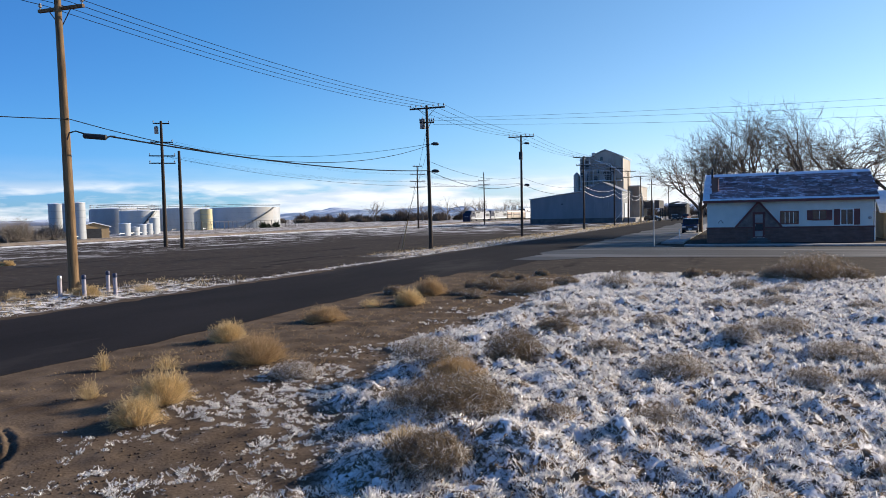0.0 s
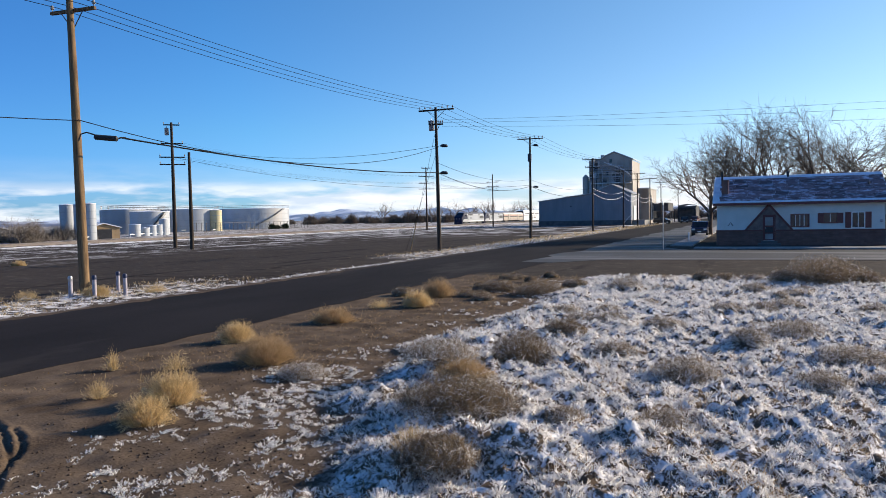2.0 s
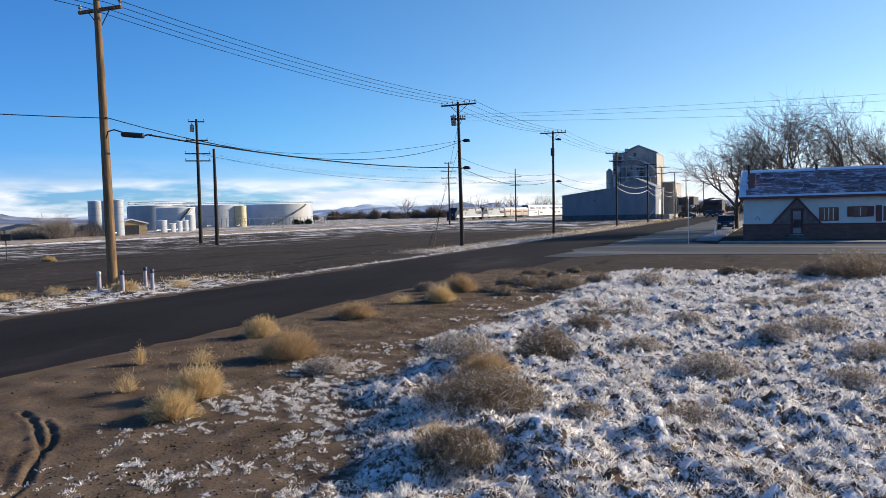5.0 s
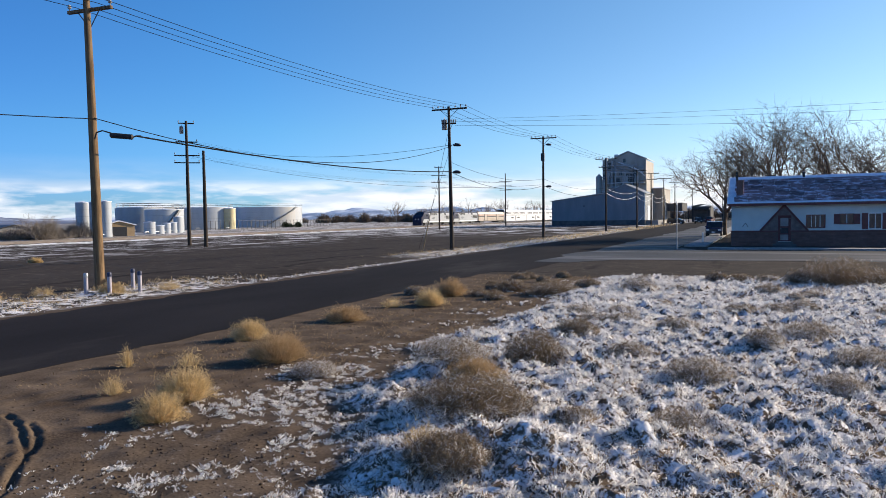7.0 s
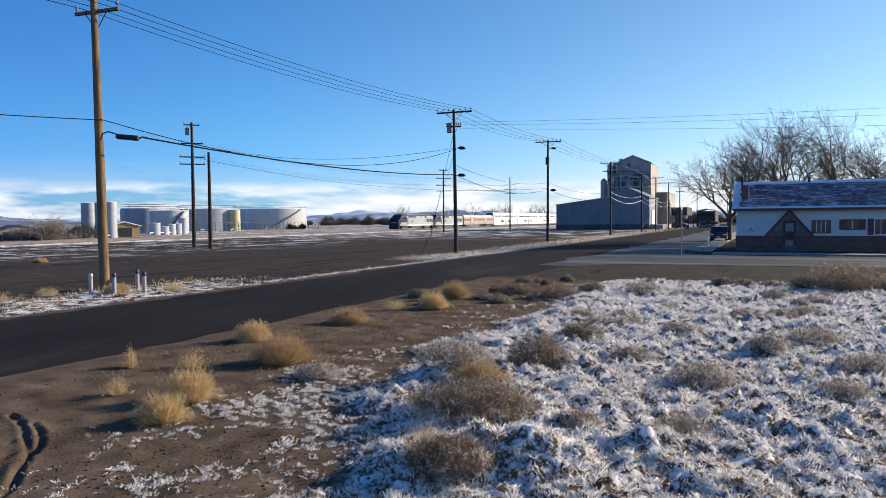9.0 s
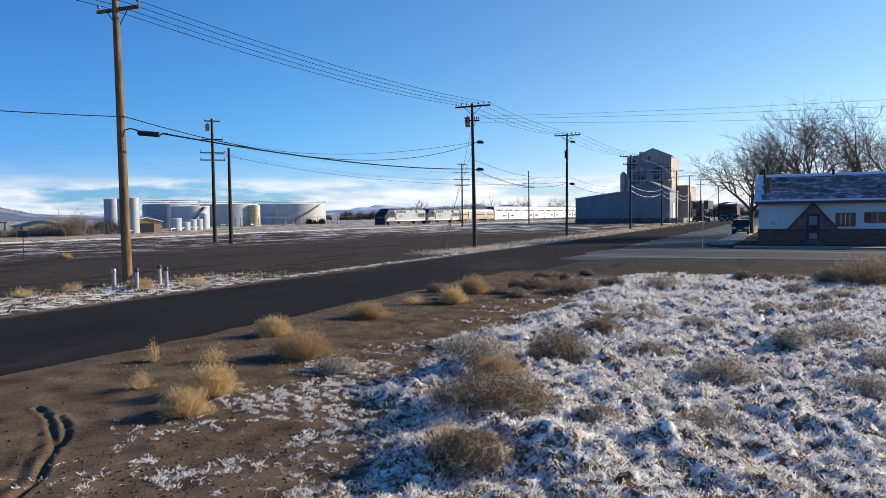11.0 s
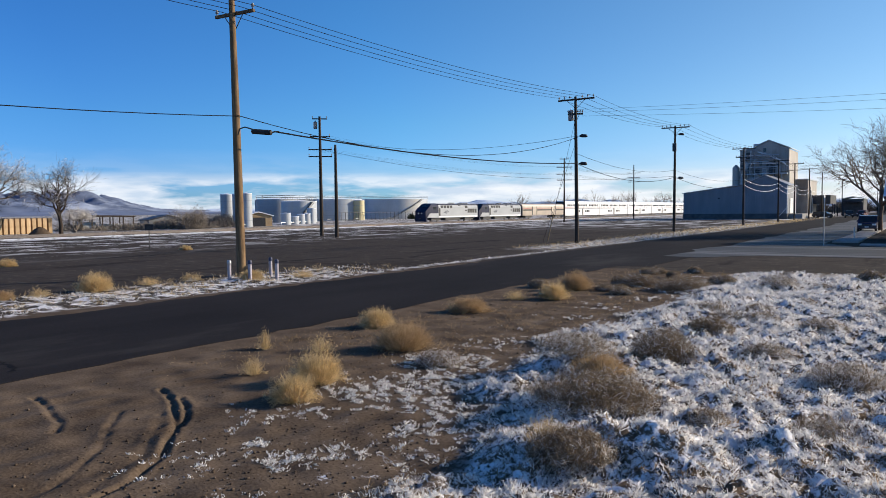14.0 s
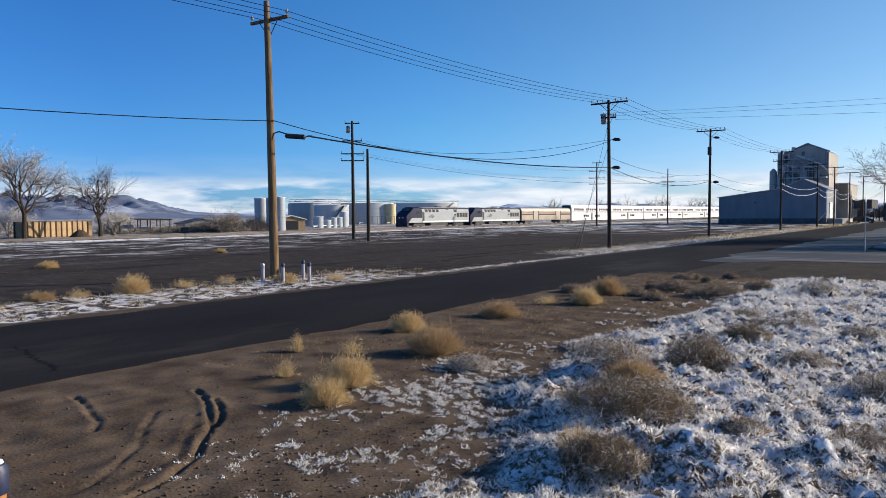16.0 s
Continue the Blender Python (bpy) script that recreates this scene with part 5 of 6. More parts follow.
def passenger_car():
    c = thing("passenger_car", "silver double-deck passenger car with two window rows", "passenger car", group="train")
    side = [(-1.5, 0.6), (-1.55, 0.9), (-1.55, 4.2), (-1.35, 4.7), (-0.8, 4.92), (0.8, 4.92), (1.35, 4.7), (1.55, 4.2), (1.55, 0.9), (1.5, 0.6)]
    part("body", Mesh().prism(side, 1, 0.25, 25.65), SILVER, c, smooth=0)
    me = Mesh().box(-0.012, 0.012, -0.42, 0.42, -0.3, 0.3).data("window", PANE, 0)
    for s in (-1, 1):
        for y in [2.2 + 1.22 * k for k in range(19) if k not in (5, 12)]:
            part("window", me, PANE, c, at=pose(s * 1.556, y, 3.62))
        for y in (8.0, 9.2, 10.4, 15.2, 16.4, 17.6):
            part("window", me, PANE, c, at=pose(s * 1.556, y, 1.85))
        part("door", Mesh().box(s * 1.556 - 0.012, s * 1.556 + 0.012, 12.4, 13.3, 0.75, 2.6), TRAIN_GREY, c, smooth=0)
        part("red_stripe", Mesh().box(s * 1.556 - 0.006, s * 1.556 + 0.006, 0.3, 25.6, 2.98, 3.06), TRAIN_RED, c, smooth=0)
        part("blue_stripe", Mesh().box(s * 1.556 - 0.006, s * 1.556 + 0.006, 0.3, 25.6, 2.62, 2.72), TRAIN_BLUE, c, smooth=0)
        part("skirt", Mesh().box(s * 1.5 - 0.03, s * 1.5 + 0.03, 7.0, 18.8, 0.35, 0.62), TRAIN_GREY, c, smooth=0)
    for y in (0.1, 25.65):
        part("end_wall", Mesh().box(-1.25, 1.25, y, y + 0.15, 0.8, 4.7), IRON, c, smooth=0)
    truck(c, 3.6, 2)
    truck(c, 22.3, 2)
    return c


TRAIN = []
first = locomotive()
TRAIN.append((first, 0.0))
TRAIN.append((copy_thing(first, pose(0, 30, 0)), 21.35))
TRAIN.append((baggage_car(), 42.7))
coach = passenger_car()
TRAIN.append((coach, 68.9))
for k in range(1, 8):
    TRAIN.append((copy_thing(coach, pose(0, 60, 0)), 68.9 + k * 26.0))


def motions():
    """The train rolls in along the main track at an even pace."""
    for car_, back in TRAIN:
        walk(car_, [(t, pose(-89, 233.6 - 7.82 * t - 0.014 * t * t + back, 0.36)) for t in (0.0, 4.0, 8.0, 12.0, 16.0)])


# ---- trees, hills and far scrub ----
def ribbons(base, tip, bend, width, rng):
    """Bent tapering ribbons as triangle arrays: base, tip, bend (n, 3) and width (n)."""
    n = len(base)
    d = tip - base
    side = np.cross(d, rng.randn(n, 3))
    side /= np.linalg.norm(side, axis=1, keepdims=True) + 1e-9
    side *= width[:, None]
    mid = base + d * 0.55 + bend
    v = np.stack([base - side * 0.5, base + side * 0.5, mid - side * 0.45, mid + side * 0.45, tip], 1)
    k = np.arange(n)[:, None, None] * 5
    t = np.array([[0, 1, 3], [0, 3, 2], [2, 3, 4]])[None]
    return v.reshape(-1, 3), (k + t).reshape(-1, 3)


def limb(m, rng, p, d, length, r, level, last, spread, twigs, droop=0.0):
    steps = 4 if level < last else 3
    path, radii, q, v = [p.copy()], [r], p.copy(), d.copy()
    for k in range(steps):
        v = (v + Vector((rng.gauss(0, 0.23), rng.gauss(0, 0.23), rng.gauss(0.05 - droop * level, 0.16)))).normalized()
        q = q + v * (length / steps)
        path.append(q.copy())
        radii.append(r * (1 - 0.62 * (k + 1) / steps))
    m.tube(path, radii, 7 if level == 0 else (5 if level < 2 else 3), False)
    if level >= last:
        return
    n = twigs[level]
    for k in range(n):
        f = 0.35 + 0.65 * (k + rng.random()) / n
        i = min(int(f * steps), steps - 1)
        base = path[i].lerp(path[i + 1], f * steps - i)
        ang, turn = rng.uniform(*spread) * (1.1 - 0.4 * f), rng.random() * math.tau
        axis = v.orthogonal().normalized()
        axis.rotate(Matrix.Rotation(turn, 3, v))
        nd = v.copy()
        nd.rotate(Matrix.Rotation(ang, 3, axis))
        nd.z += 0.04
        limb(m, rng, base, nd.normalized(), length * rng.uniform(0.5, 0.78), max(radii[i] * 0.66, 0.011), level + 1, last, spread, twigs, droop)


def bare_tree(x, y, height, seed, label, mat=BARK, forks=3, twigs=(7, 6, 6, 5), width=0.9, last=4, trunk=0.2, hoar=0):
    rng = random.Random(seed)
    t = thing("bare_tree", label, "tree", pose(x, y, 0), "bare trees")
    tr, cr = Mesh(), Mesh()
    r = height * 0.026
    base = [Vector((0, 0, -0.2)), Vector((rng.uniform(-0.1, 0.1), 0, height * trunk * 0.5)), Vector((rng.uniform(-0.2, 0.2), rng.uniform(-0.2, 0.2), height * trunk))]
    tr.tube(base, [r * 1.25, r, r * 0.9], 9)
    part("trunk", tr, mat, t)
    for k in range(forks):
        a = k * math.tau / forks + rng.uniform(-0.4, 0.4)
        tilt = rng.uniform(0.25, 1.25) * width
        d = Vector((math.cos(a) * tilt, math.sin(a) * tilt, 1)).normalized()
        limb(cr, rng, base[-1] - Vector((0, 0, 0.1 * k)), d, height * 0.46, r * 0.68, 1, last, (0.4, 1.1), (0,) + twigs, 0.01)
    part("crown", cr, mat, t, "bare branching crown")
    if hoar:
        ends = np.array(cr.v)
        ends = ends[ends[:, 2] > height * 0.42]
        rn = np.random.RandomState(seed)
        b = ends[rn.randint(0, len(ends), hoar)]
        v, f = ribbons(b, b + rn.randn(hoar, 3) * 0.3, rn.randn(hoar, 3) * 0.06, np.full(hoar, 0.022), rn)
        tagged(soup("frost_crust", v, f, TWIG_FROST, t), kind="stuff")
    return t


for x, y, h, seed, forks in ((-4.6, 92, 11.2, 17, 4), (-2.0, 84, 11.8, 11, 4), (1.8, 90, 13.0, 12, 4), (6.2, 86, 12.5, 13, 4), (10.8, 90, 12.8, 14, 4), (15.4, 86, 12.6, 15, 4), (20.5, 92, 11.5, 16, 3)):
    bare_tree(x, y, h, seed, "large bare cottonwood behind the house", forks=forks, width=1.15, trunk=0.25, twigs=(5, 5, 5, 4), last=5)
for x, y, h, seed, hoar in ((-97.6, 40.5, 11.0, 21, 9000), (-100.6, 51.9, 9.6, 26, 1500), (-101.0, 31.5, 9.0, 23, 5000)):
    bare_tree(x, y, h, seed, "dark bare tree with frosted twigs beyond the railway", WOOD_DARK, forks=4, twigs=(6, 6, 6, 4), width=1.1, trunk=0.3, hoar=hoar)
for x, y, h, seed in ((-113.0, 45.0, 5.5, 41), (-108.0, 58.0, 5.0, 42)):
    bare_tree(x, y, h, seed, "pale frosted bush tree beyond the railway", BARK_PALE, forks=6, twigs=(5, 5, 4, 3), width=1.5, trunk=0.06, hoar=5000)
for x, y, h, seed in ((-105.5, 76, 5.6, 31), (-107.5, 79.5, 5.2, 32)):
    bare_tree(x, y, h, seed, "low spreading bare tree beyond the railway", BARK_PALE, forks=6, twigs=(5, 5, 5, 3), width=1.7, last=4, trunk=0.06)
for k in range(16):
    rng = random.Random(100 + k)
    bare_tree(-205 + k * 6.5 + rng.uniform(-2, 2), 385 + rng.uniform(-25, 25), rng.uniform(9, 15), 200 + k, "distant bare tree on the plain", BARK_PALE, forks=4, twigs=(4, 4, 4), width=1.2, last=3)
for k in range(6):
    rng = random.Random(300 + k)
    bare_tree(-20 + k * 5.5 + rng.uniform(-1, 1), 300 + rng.uniform(-20, 40), rng.uniform(8, 11), 320 + k, "distant bare tree down the street", BARK, forks=4, twigs=(4, 4, 4), width=1.2, last=3)


def conifer(x, y, h, seed):
    rng = random.Random(seed)
    t = thing("conifer", "dark evergreen tree behind the outbuilding", "tree", pose(x, y, 0))
    part("trunk", Mesh().tube([(0, 0, 0), (0, 0, h)], [0.2, 0.03], 8), BARK, t)
    m = Mesh()
    for k in range(900):
        z = h * (0.12 + 0.88 * rng.random())
        rad = (1 - z / h) * h * 0.26 + 0.15
        a, q = rng.random() * math.tau, rad * (0.35 + 0.65 * rng.random())
        c = Vector((math.cos(a) * q, math.sin(a) * q, z - 0.25 * q))
        o = Vector((math.cos(a), math.sin(a), -0.35)) * 0.5
        s = Vector((-math.sin(a), math.cos(a), 0)) * 0.13
        m.add([c - s, c + s, c + o + Vector((0, 0, rng.uniform(-0.1, 0.1))), c + o * 0.4 + Vector((0, 0, 0.12))], [(0, 1, 2), (0, 3, 2), (1, 2, 3)])
    part("crown", m, NEEDLE, t, smooth=0)


conifer(14.5, 80, 9.5, 5)
conifer(19.0, 83, 10.5, 6)


def thicket(name, label, spots, size, per, mat, seed):
    """Many loose upright twigs gathered in clumps."""
    rng = np.random.RandomState(seed)
    v = []
    for x, y, w, h in spots:
        n = int(per * w)
        a = rng.rand(n) * math.tau
        q = np.sqrt(rng.rand(n)) * w
        bx, by = x + np.cos(a) * q * 0.7, y + np.sin(a) * q * 0.7
        top = h * (1 - 0.65 * (q / w) ** 2) * (0.5 + 0.5 * rng.rand(n))
        lx, ly = rng.randn(n) * 0.25 * h, rng.randn(n) * 0.25 * h
        z0 = top * rng.rand(n) * 0.55
        s = size * (0.5 + rng.rand(n))
        ca, sa = np.cos(a * 7) * s, np.sin(a * 7) * s
        v.append(np.stack([np.stack([bx - ca, by - sa, z0], 1), np.stack([bx + ca, by + sa, z0], 1), np.stack([bx + lx, by + ly, top], 1)], 1).reshape(-1, 3))
    v = np.concatenate(v)
    return tagged(soup(name, v, np.arange(len(v)).reshape(-1, 3), mat), label, "scrub", kind="stuff")


rng = random.Random(9)
thicket("scrub_belt", "distant belt of brown leafless scrub", [(-290 + k * 2.6, 400 + rng.uniform(-40, 60), rng.uniform(3, 6), rng.uniform(4, 9.0)) for k in range(112)], 0.16, 110, SCRUB, 1)
thicket("scrub_belt", "brown leafless scrub beyond the railway", [(-112 + rng.uniform(-9, 3), 62 + k * 0.9 + rng.uniform(-2, 2), rng.uniform(1.0, 2.2), rng.uniform(0.8, 2.4)) for k in range(36)], 0.03, 240, BARK_PALE, 2)
thicket("scrub_belt", "tawny brush around the low trees", [(-110 + rng.uniform(-4, 4), 80 + rng.uniform(-5, 9), rng.uniform(1.6, 3.0), rng.uniform(2.0, 4.2)) for k in range(9)], 0.03, 300, BARK_PALE, 3)
thicket("scrub_belt", "small dark conifers before the tanks", [(-147.5, 196, 1.6, 2.4), (-147.5, 203, 1.6, 2.4), (-147.5, 199, 0.9, 1.8)], 0.1, 500, NEEDLE, 4)


def hills(name, label, a0, a1, dist, peaks, depth, base, seed, bare, snow, snow_at):
    """A range of hills on an arc, azimuths in degrees from the street to the left; peaks: (azimuth, width, height)."""
    na, nd = 220, 40
    a = np.radians(np.linspace(a0, a1, na))[None, :]
    q = np.linspace(0, 1, nd)[:, None]
    r = dist + q * depth
    prof = base
    for c, w, h in peaks:
        prof = prof + h * np.exp(-((np.degrees(a) - c) / w) ** 2)
    x, y = -np.sin(a) * r, np.cos(a) * r
    rough = lumps(x, y, dist * 0.2, seed) * 0.2 + lumps(x, y, dist * 0.07, seed + 1) * 0.16 + lumps(x, y, dist * 0.03, seed + 2) * 0.05
    z = prof * np.sin(q * math.pi * 0.62) ** 1.3 * (1 + rough) + 0 * x - 2
    v = np.stack([x, y, z], -1).reshape(-1, 3)
    i = (np.arange(nd - 1)[:, None] * na + np.arange(na - 1)[None, :]).ravel()
    tris = np.concatenate([np.stack([i, i + 1, i + na + 1], 1), np.stack([i, i + na + 1, i + na], 1)])
    # the bluish bare and snow colours carry the haze of distance
    m = surf(name + "_hazed_snow", tuple(c * 0.5 for c in bare), bare, 0.006, 0.9, 0.0, fine=0.03, wear=snow, wear_at=snow_at)
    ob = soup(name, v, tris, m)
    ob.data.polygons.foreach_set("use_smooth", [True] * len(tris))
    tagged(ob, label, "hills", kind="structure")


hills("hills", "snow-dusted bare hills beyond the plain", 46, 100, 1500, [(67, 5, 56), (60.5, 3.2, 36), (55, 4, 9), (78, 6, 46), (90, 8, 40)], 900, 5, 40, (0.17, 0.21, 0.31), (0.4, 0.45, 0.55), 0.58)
hills("distant_mountains", "far snow-streaked mountains, tinted blue for haze", -12, 60, 3600, [(30, 5, 34), (22, 4, 26), (5, 3, 22), (46, 6, 8)], 600, 22, 50, (0.3, 0.42, 0.6), (0.62, 0.7, 0.8), 0.5)


# ---- weeds, shrubs and frost ----
def stalks(n, radius, height, rng, splay, width, inner=0.35):
    """Stems that fan out from a root to a dome."""
    a, q = rng.rand(n) * math.tau, rng.rand(n) ** 0.6
    b = np.stack([np.cos(a) * q * radius * inner, np.sin(a) * q * radius * inner, np.zeros(n) - 0.02], 1)
    h = height * np.sqrt(np.clip(1 - (q * splay) ** 2, 0.02, 1)) * (0.35 + 0.75 * rng.rand(n))
    a2 = a + rng.randn(n) * 0.35
    t = np.stack([np.cos(a2) * q * radius, np.sin(a2) * q * radius, h], 1)
    bend = np.stack([rng.randn(n) * 0.05 * radius, rng.randn(n) * 0.05 * radius, 0.12 * h], 1)
    return ribbons(b, t, bend, width * (0.6 + 0.8 * rng.rand(n)), rng)


def shell_twigs(n, radius, height, rng, length, width, low=0.1, ragged=0.25, curl=0.9):
    """Short crossing twigs, curled along the outer part of a dome."""
    u = rng.randn(n, 3)
    u[:, 2] = np.abs(u[:, 2])
    u /= np.linalg.norm(u, axis=1, keepdims=True)
    turn = np.arctan2(u[:, 1], u[:, 0])
    r = (0.62 + 0.38 * rng.rand(n) ** 0.5) * (1 + ragged * 0.3 * np.sin(turn * 3 + u[:, 2] * 5) + ragged * 0.25 * np.sin(turn * 7 - u[:, 2] * 9))
    c = u * r[:, None] * np.array([radius, radius, height])
    c[:, 2] = np.maximum(c[:, 2], low * height * rng.rand(n))
    along = np.cross(u, rng.randn(n, 3))
    along /= np.linalg.norm(along, axis=1, keepdims=True) + 1e-9
    d = (along * curl + u * (1.05 - curl) + rng.randn(n, 3) * 0.3 + np.array([0, 0, 0.12])) * length * (0.5 + rng.rand(n))[:, None]
    bend = u * length * 0.3 * rng.rand(n)[:, None] + rng.randn(n, 3) * length * 0.12
    return ribbons(c, c + d, bend, width * (0.6 + 0.8 * rng.rand(n)), rng)


def shrub(x, y, r, h, kind, seed):
    """kind: s straw tuft, r rusty tuft, w thin wispy tuft, b brown shrub, f frosted shrub."""
    rng = np.random.RandomState(seed)
    z = float(relief(x, y)[0])
    far = math.hypot(x, y)
    h *= {"b": 0.7, "f": 0.48, "s": 0.74, "r": 0.74, "w": 0.8}[kind]
    r *= {"b": 1.04, "f": 0.95, "s": 0.88, "r": 0.92, "w": 0.85}[kind]
    w = 0.004 + 0.0002 * far
    at = pose(x, y, z)
    if kind in "srw":
        mat = RUST_STRAW if kind == "r" else STRAW
        label = {"s": "dry straw-coloured grass tuft on bare earth", "r": "rounded rust-brown dry grass tuft", "w": "thin wispy tuft of dry straw"}[kind]
        t = thing("grass_tuft", label, "grass tuft", at, "weeds on the lot")
        some = 0.16 if kind == "w" else 1.0
        v, f = stalks(int(some * (500 + 1900 * r)), r * 1.12, h * 1.08, rng, 0.93, w * 0.85, 0.4)
        tagged(soup("stem_mass", v, f, mat, t), kind="stuff")
        v, f = shell_twigs(int(some * (800 + 3400 * r)), r * 0.95, h * 0.88, rng, 0.085, w * 0.75, ragged=0.7, curl=0.6)
        tagged(soup("seed_head", v, f, mat, t), kind="stuff")
        return
    label = "rounded dry brown tumbleweed shrub" if kind == "b" else "low brown weed clump tipped with white frost"
    t = thing("shrub", label, "shrub", at, "weeds on the lot")
    dens = min(1.0, 9.0 / far) * 0.75 + 0.25
    v, f = stalks(int(dens * (500 + 1300 * r) * (1 if kind == "b" else 0.6)), r * 0.9, h * 0.88, rng, 0.9, w)
    tagged(soup("stem_mass", v, f, TWIG, t), kind="stuff")
    v, f = shell_twigs(int(dens * (1800 + 6300 * r) * (1 if kind == "b" else 0.42)), r, h, rng, 0.11, w * 0.75, ragged=0.3)
    tagged(soup("twig_mass", v, f, TWIG, t), kind="stuff")
    n = int(dens * (1400 + 4200 * r) * (0.3 if kind == "b" else 0.6))
    v, f = shell_twigs(n, r * 1.02, h * 1.03, rng, 0.075, w * 0.75, low=0.45, ragged=0.3)
    tagged(soup("frost_crust", v, f, TWIG_FROST, t), kind="stuff")


shrub(-8.13, 8.21, 0.51, 0.66, "s", 290)
shrub(-7.62, 7.2, 0.4, 0.5, "s", 230)
shrub(-9.45, 8.0, 0.24, 0.36, "w", 155)
shrub(-11.03, 9.67, 0.16, 0.5, "w", 180)
shrub(-10.83, 12.98, 0.48, 0.59, "s", 405)
shrub(-8.64, 11.15, 0.66, 0.78, "r", 452)
shrub(-10.32, 16.25, 0.63, 0.52, "r", 575)
shrub(-10.50, 19.21, 0.42, 0.36, "w", 658)
shrub(-9.51, 19.86, 0.54, 0.63, "s", 725)
shrub(-10.01, 22.61, 0.61, 0.83, "r", 762)
shrub(-9.96, 10.17, 0.3, 0.36, "w", 295)
shrub(-3.58, 8.72, 0.8, 0.62, "b", 800)
shrub(-4.80, 10.82, 0.71, 0.58, "f", 765)
shrub(-3.68, 11.94, 0.54, 0.80, "b", 912)
shrub(-4.05, 10.1, 0.45, 0.4, "r", 790)
shrub(-3.70, 15.06, 0.46, 0.44, "b", 985)
shrub(-8.62, 24.99, 0.65, 0.51, "b", 868)
shrub(-6.79, 24.17, 0.96, 0.60, "b", 942)
shrub(-3.95, 24.56, 0.61, 0.71, "f", 1090)
shrub(-1.66, 28.62, 0.39, 0.39, "b", 1228)
shrub(-0.86, 28.76, 0.50, 0.39, "b", 1268)
shrub(0.85, 16.34, 0.63, 0.63, "f", 1390)
shrub(-0.02, 14.57, 0.38, 0.46, "f", 1310)
shrub(-0.96, 11.62, 0.56, 0.58, "f", 1195)
shrub(0.88, 20.79, 0.51, 0.53, "f", 1375)
shrub(1.57, 13.55, 0.65, 0.48, "f", 1490)
shrub(0.25, 20.19, 0.40, 0.45, "f", 1330)
shrub(-4.55, 18.56, 0.46, 0.40, "f", 985)
shrub(-1.78, 16.50, 0.46, 0.37, "f", 1160)
shrub(-0.56, 19.56, 0.47, 0.41, "f", 1270)
shrub(-2.28, 13.12, 0.42, 0.34, "f", 1075)
shrub(0.98, 11.58, 0.42, 0.37, "f", 1440)
shrub(-3.47, 18.83, 0.43, 0.37, "f", 1060)
shrub(-7.26, 10.37, 0.45, 0.40, "f", 520)
shrub(-2.63, 24.48, 0.45, 0.43, "f", 1160)
shrub(2.86, 20.41, 0.49, 0.49, "f", 1530)
shrub(-11.42, 22.68, 0.40, 0.36, "b", 700)
shrub(-5.96, 26.11, 0.53, 0.43, "b", 1005)
shrub(-23.99, 13.48, 0.68, 0.83, "s", 235)
shrub(-24.38, 10.50, 0.53, 0.4, "r", 70)
shrub(-24.23, 11.70, 0.43, 0.44, "w", 140)
shrub(-22.55, 19.2, 0.55, 0.5, "s", 142)
shrub(-21.7, 21.2, 0.6, 0.4, "w", 143)
shrub(-24.11, 17.50, 0.47, 0.42, "w", 400)
shrub(-24.19, 15.64, 0.5, 0.35, "w", 325)
shrub(-46.02, 32.96, 0.50, 0.45, "s", 390)
shrub(-40.82, 18.08, 0.60, 0.50, "s", 85)
shrub(2.35, 28.2, 1.4, 1.3, "b", 901)
shrub(1.15, 27.9, 0.6, 0.6, "b", 902)
shrub(3.6, 28.3, 0.6, 0.6, "b", 903)
shrub(0.1, 24.7, 0.5, 0.55, "f", 904)
# tangled brown stems hanging over the face of the near mound
shrub(-2.95, 6.45, 0.4, 0.28, "b", 905)
shrub(-3.35, 6.75, 0.3, 0.42, "w", 907)
rs = random.Random(77)
for k in range(26):
    shrub(rs.uniform(-4.5, 7.5), rs.uniform(7, 29), rs.uniform(0.2, 0.5), rs.uniform(0.14, 0.26), "f", 1000 + k)
for k in range(10):
    shrub(rs.uniform(-10.5, -7.5), rs.uniform(20, 31), rs.uniform(0.2, 0.4), rs.uniform(0.15, 0.3), "b", 1100 + k)


def scatter(name, label, n, r0, r1, keep, length, width, mat, seed, lean=0.9, az0=-25, az1=72, grow=0.12, curl=0.15):
    """Loose blades over the ground, thicker close by."""
    rng = np.random.RandomState(seed)
    a = np.radians(az0 + (az1 - az0) * rng.rand(n))
    r = r0 * (r1 / r0) ** rng.rand(n) if r0 > 0 else r1 * rng.rand(n)
    x, y = -np.sin(a) * r, np.cos(a) * r
    ok = keep(x, y, rng)
    x, y, r = x[ok], y[ok], r[ok]
    n = len(x)
    b = np.stack([x, y, relief(x, y) - 0.01], 1)
    tall = 0.55 + 0.75 * np.clip(0.5 + 0.6 * lumps(x, y, 1.1, 61), 0, 1)
    ln = length * tall * (0.5 + rng.rand(n)) * (1 + 0.02 * r)
    d = np.stack([rng.randn(n) * lean, rng.randn(n) * lean, 0.45 + rng.rand(n)], 1)
    d /= np.linalg.norm(d, axis=1, keepdims=True)
    v, f = ribbons(b, b + d * ln[:, None], rng.randn(n, 3) * curl * ln[:, None], width * (1 + grow * r) * (0.6 + 0.8 * rng.rand(n)), rng)
    return tagged(soup(name, v, f, mat), label, "grass", kind="stuff")


def clumped(x, y, size, seed, at, soft=0.3):
    return smooth(at - soft, at + soft, lumps(x, y, size, seed))


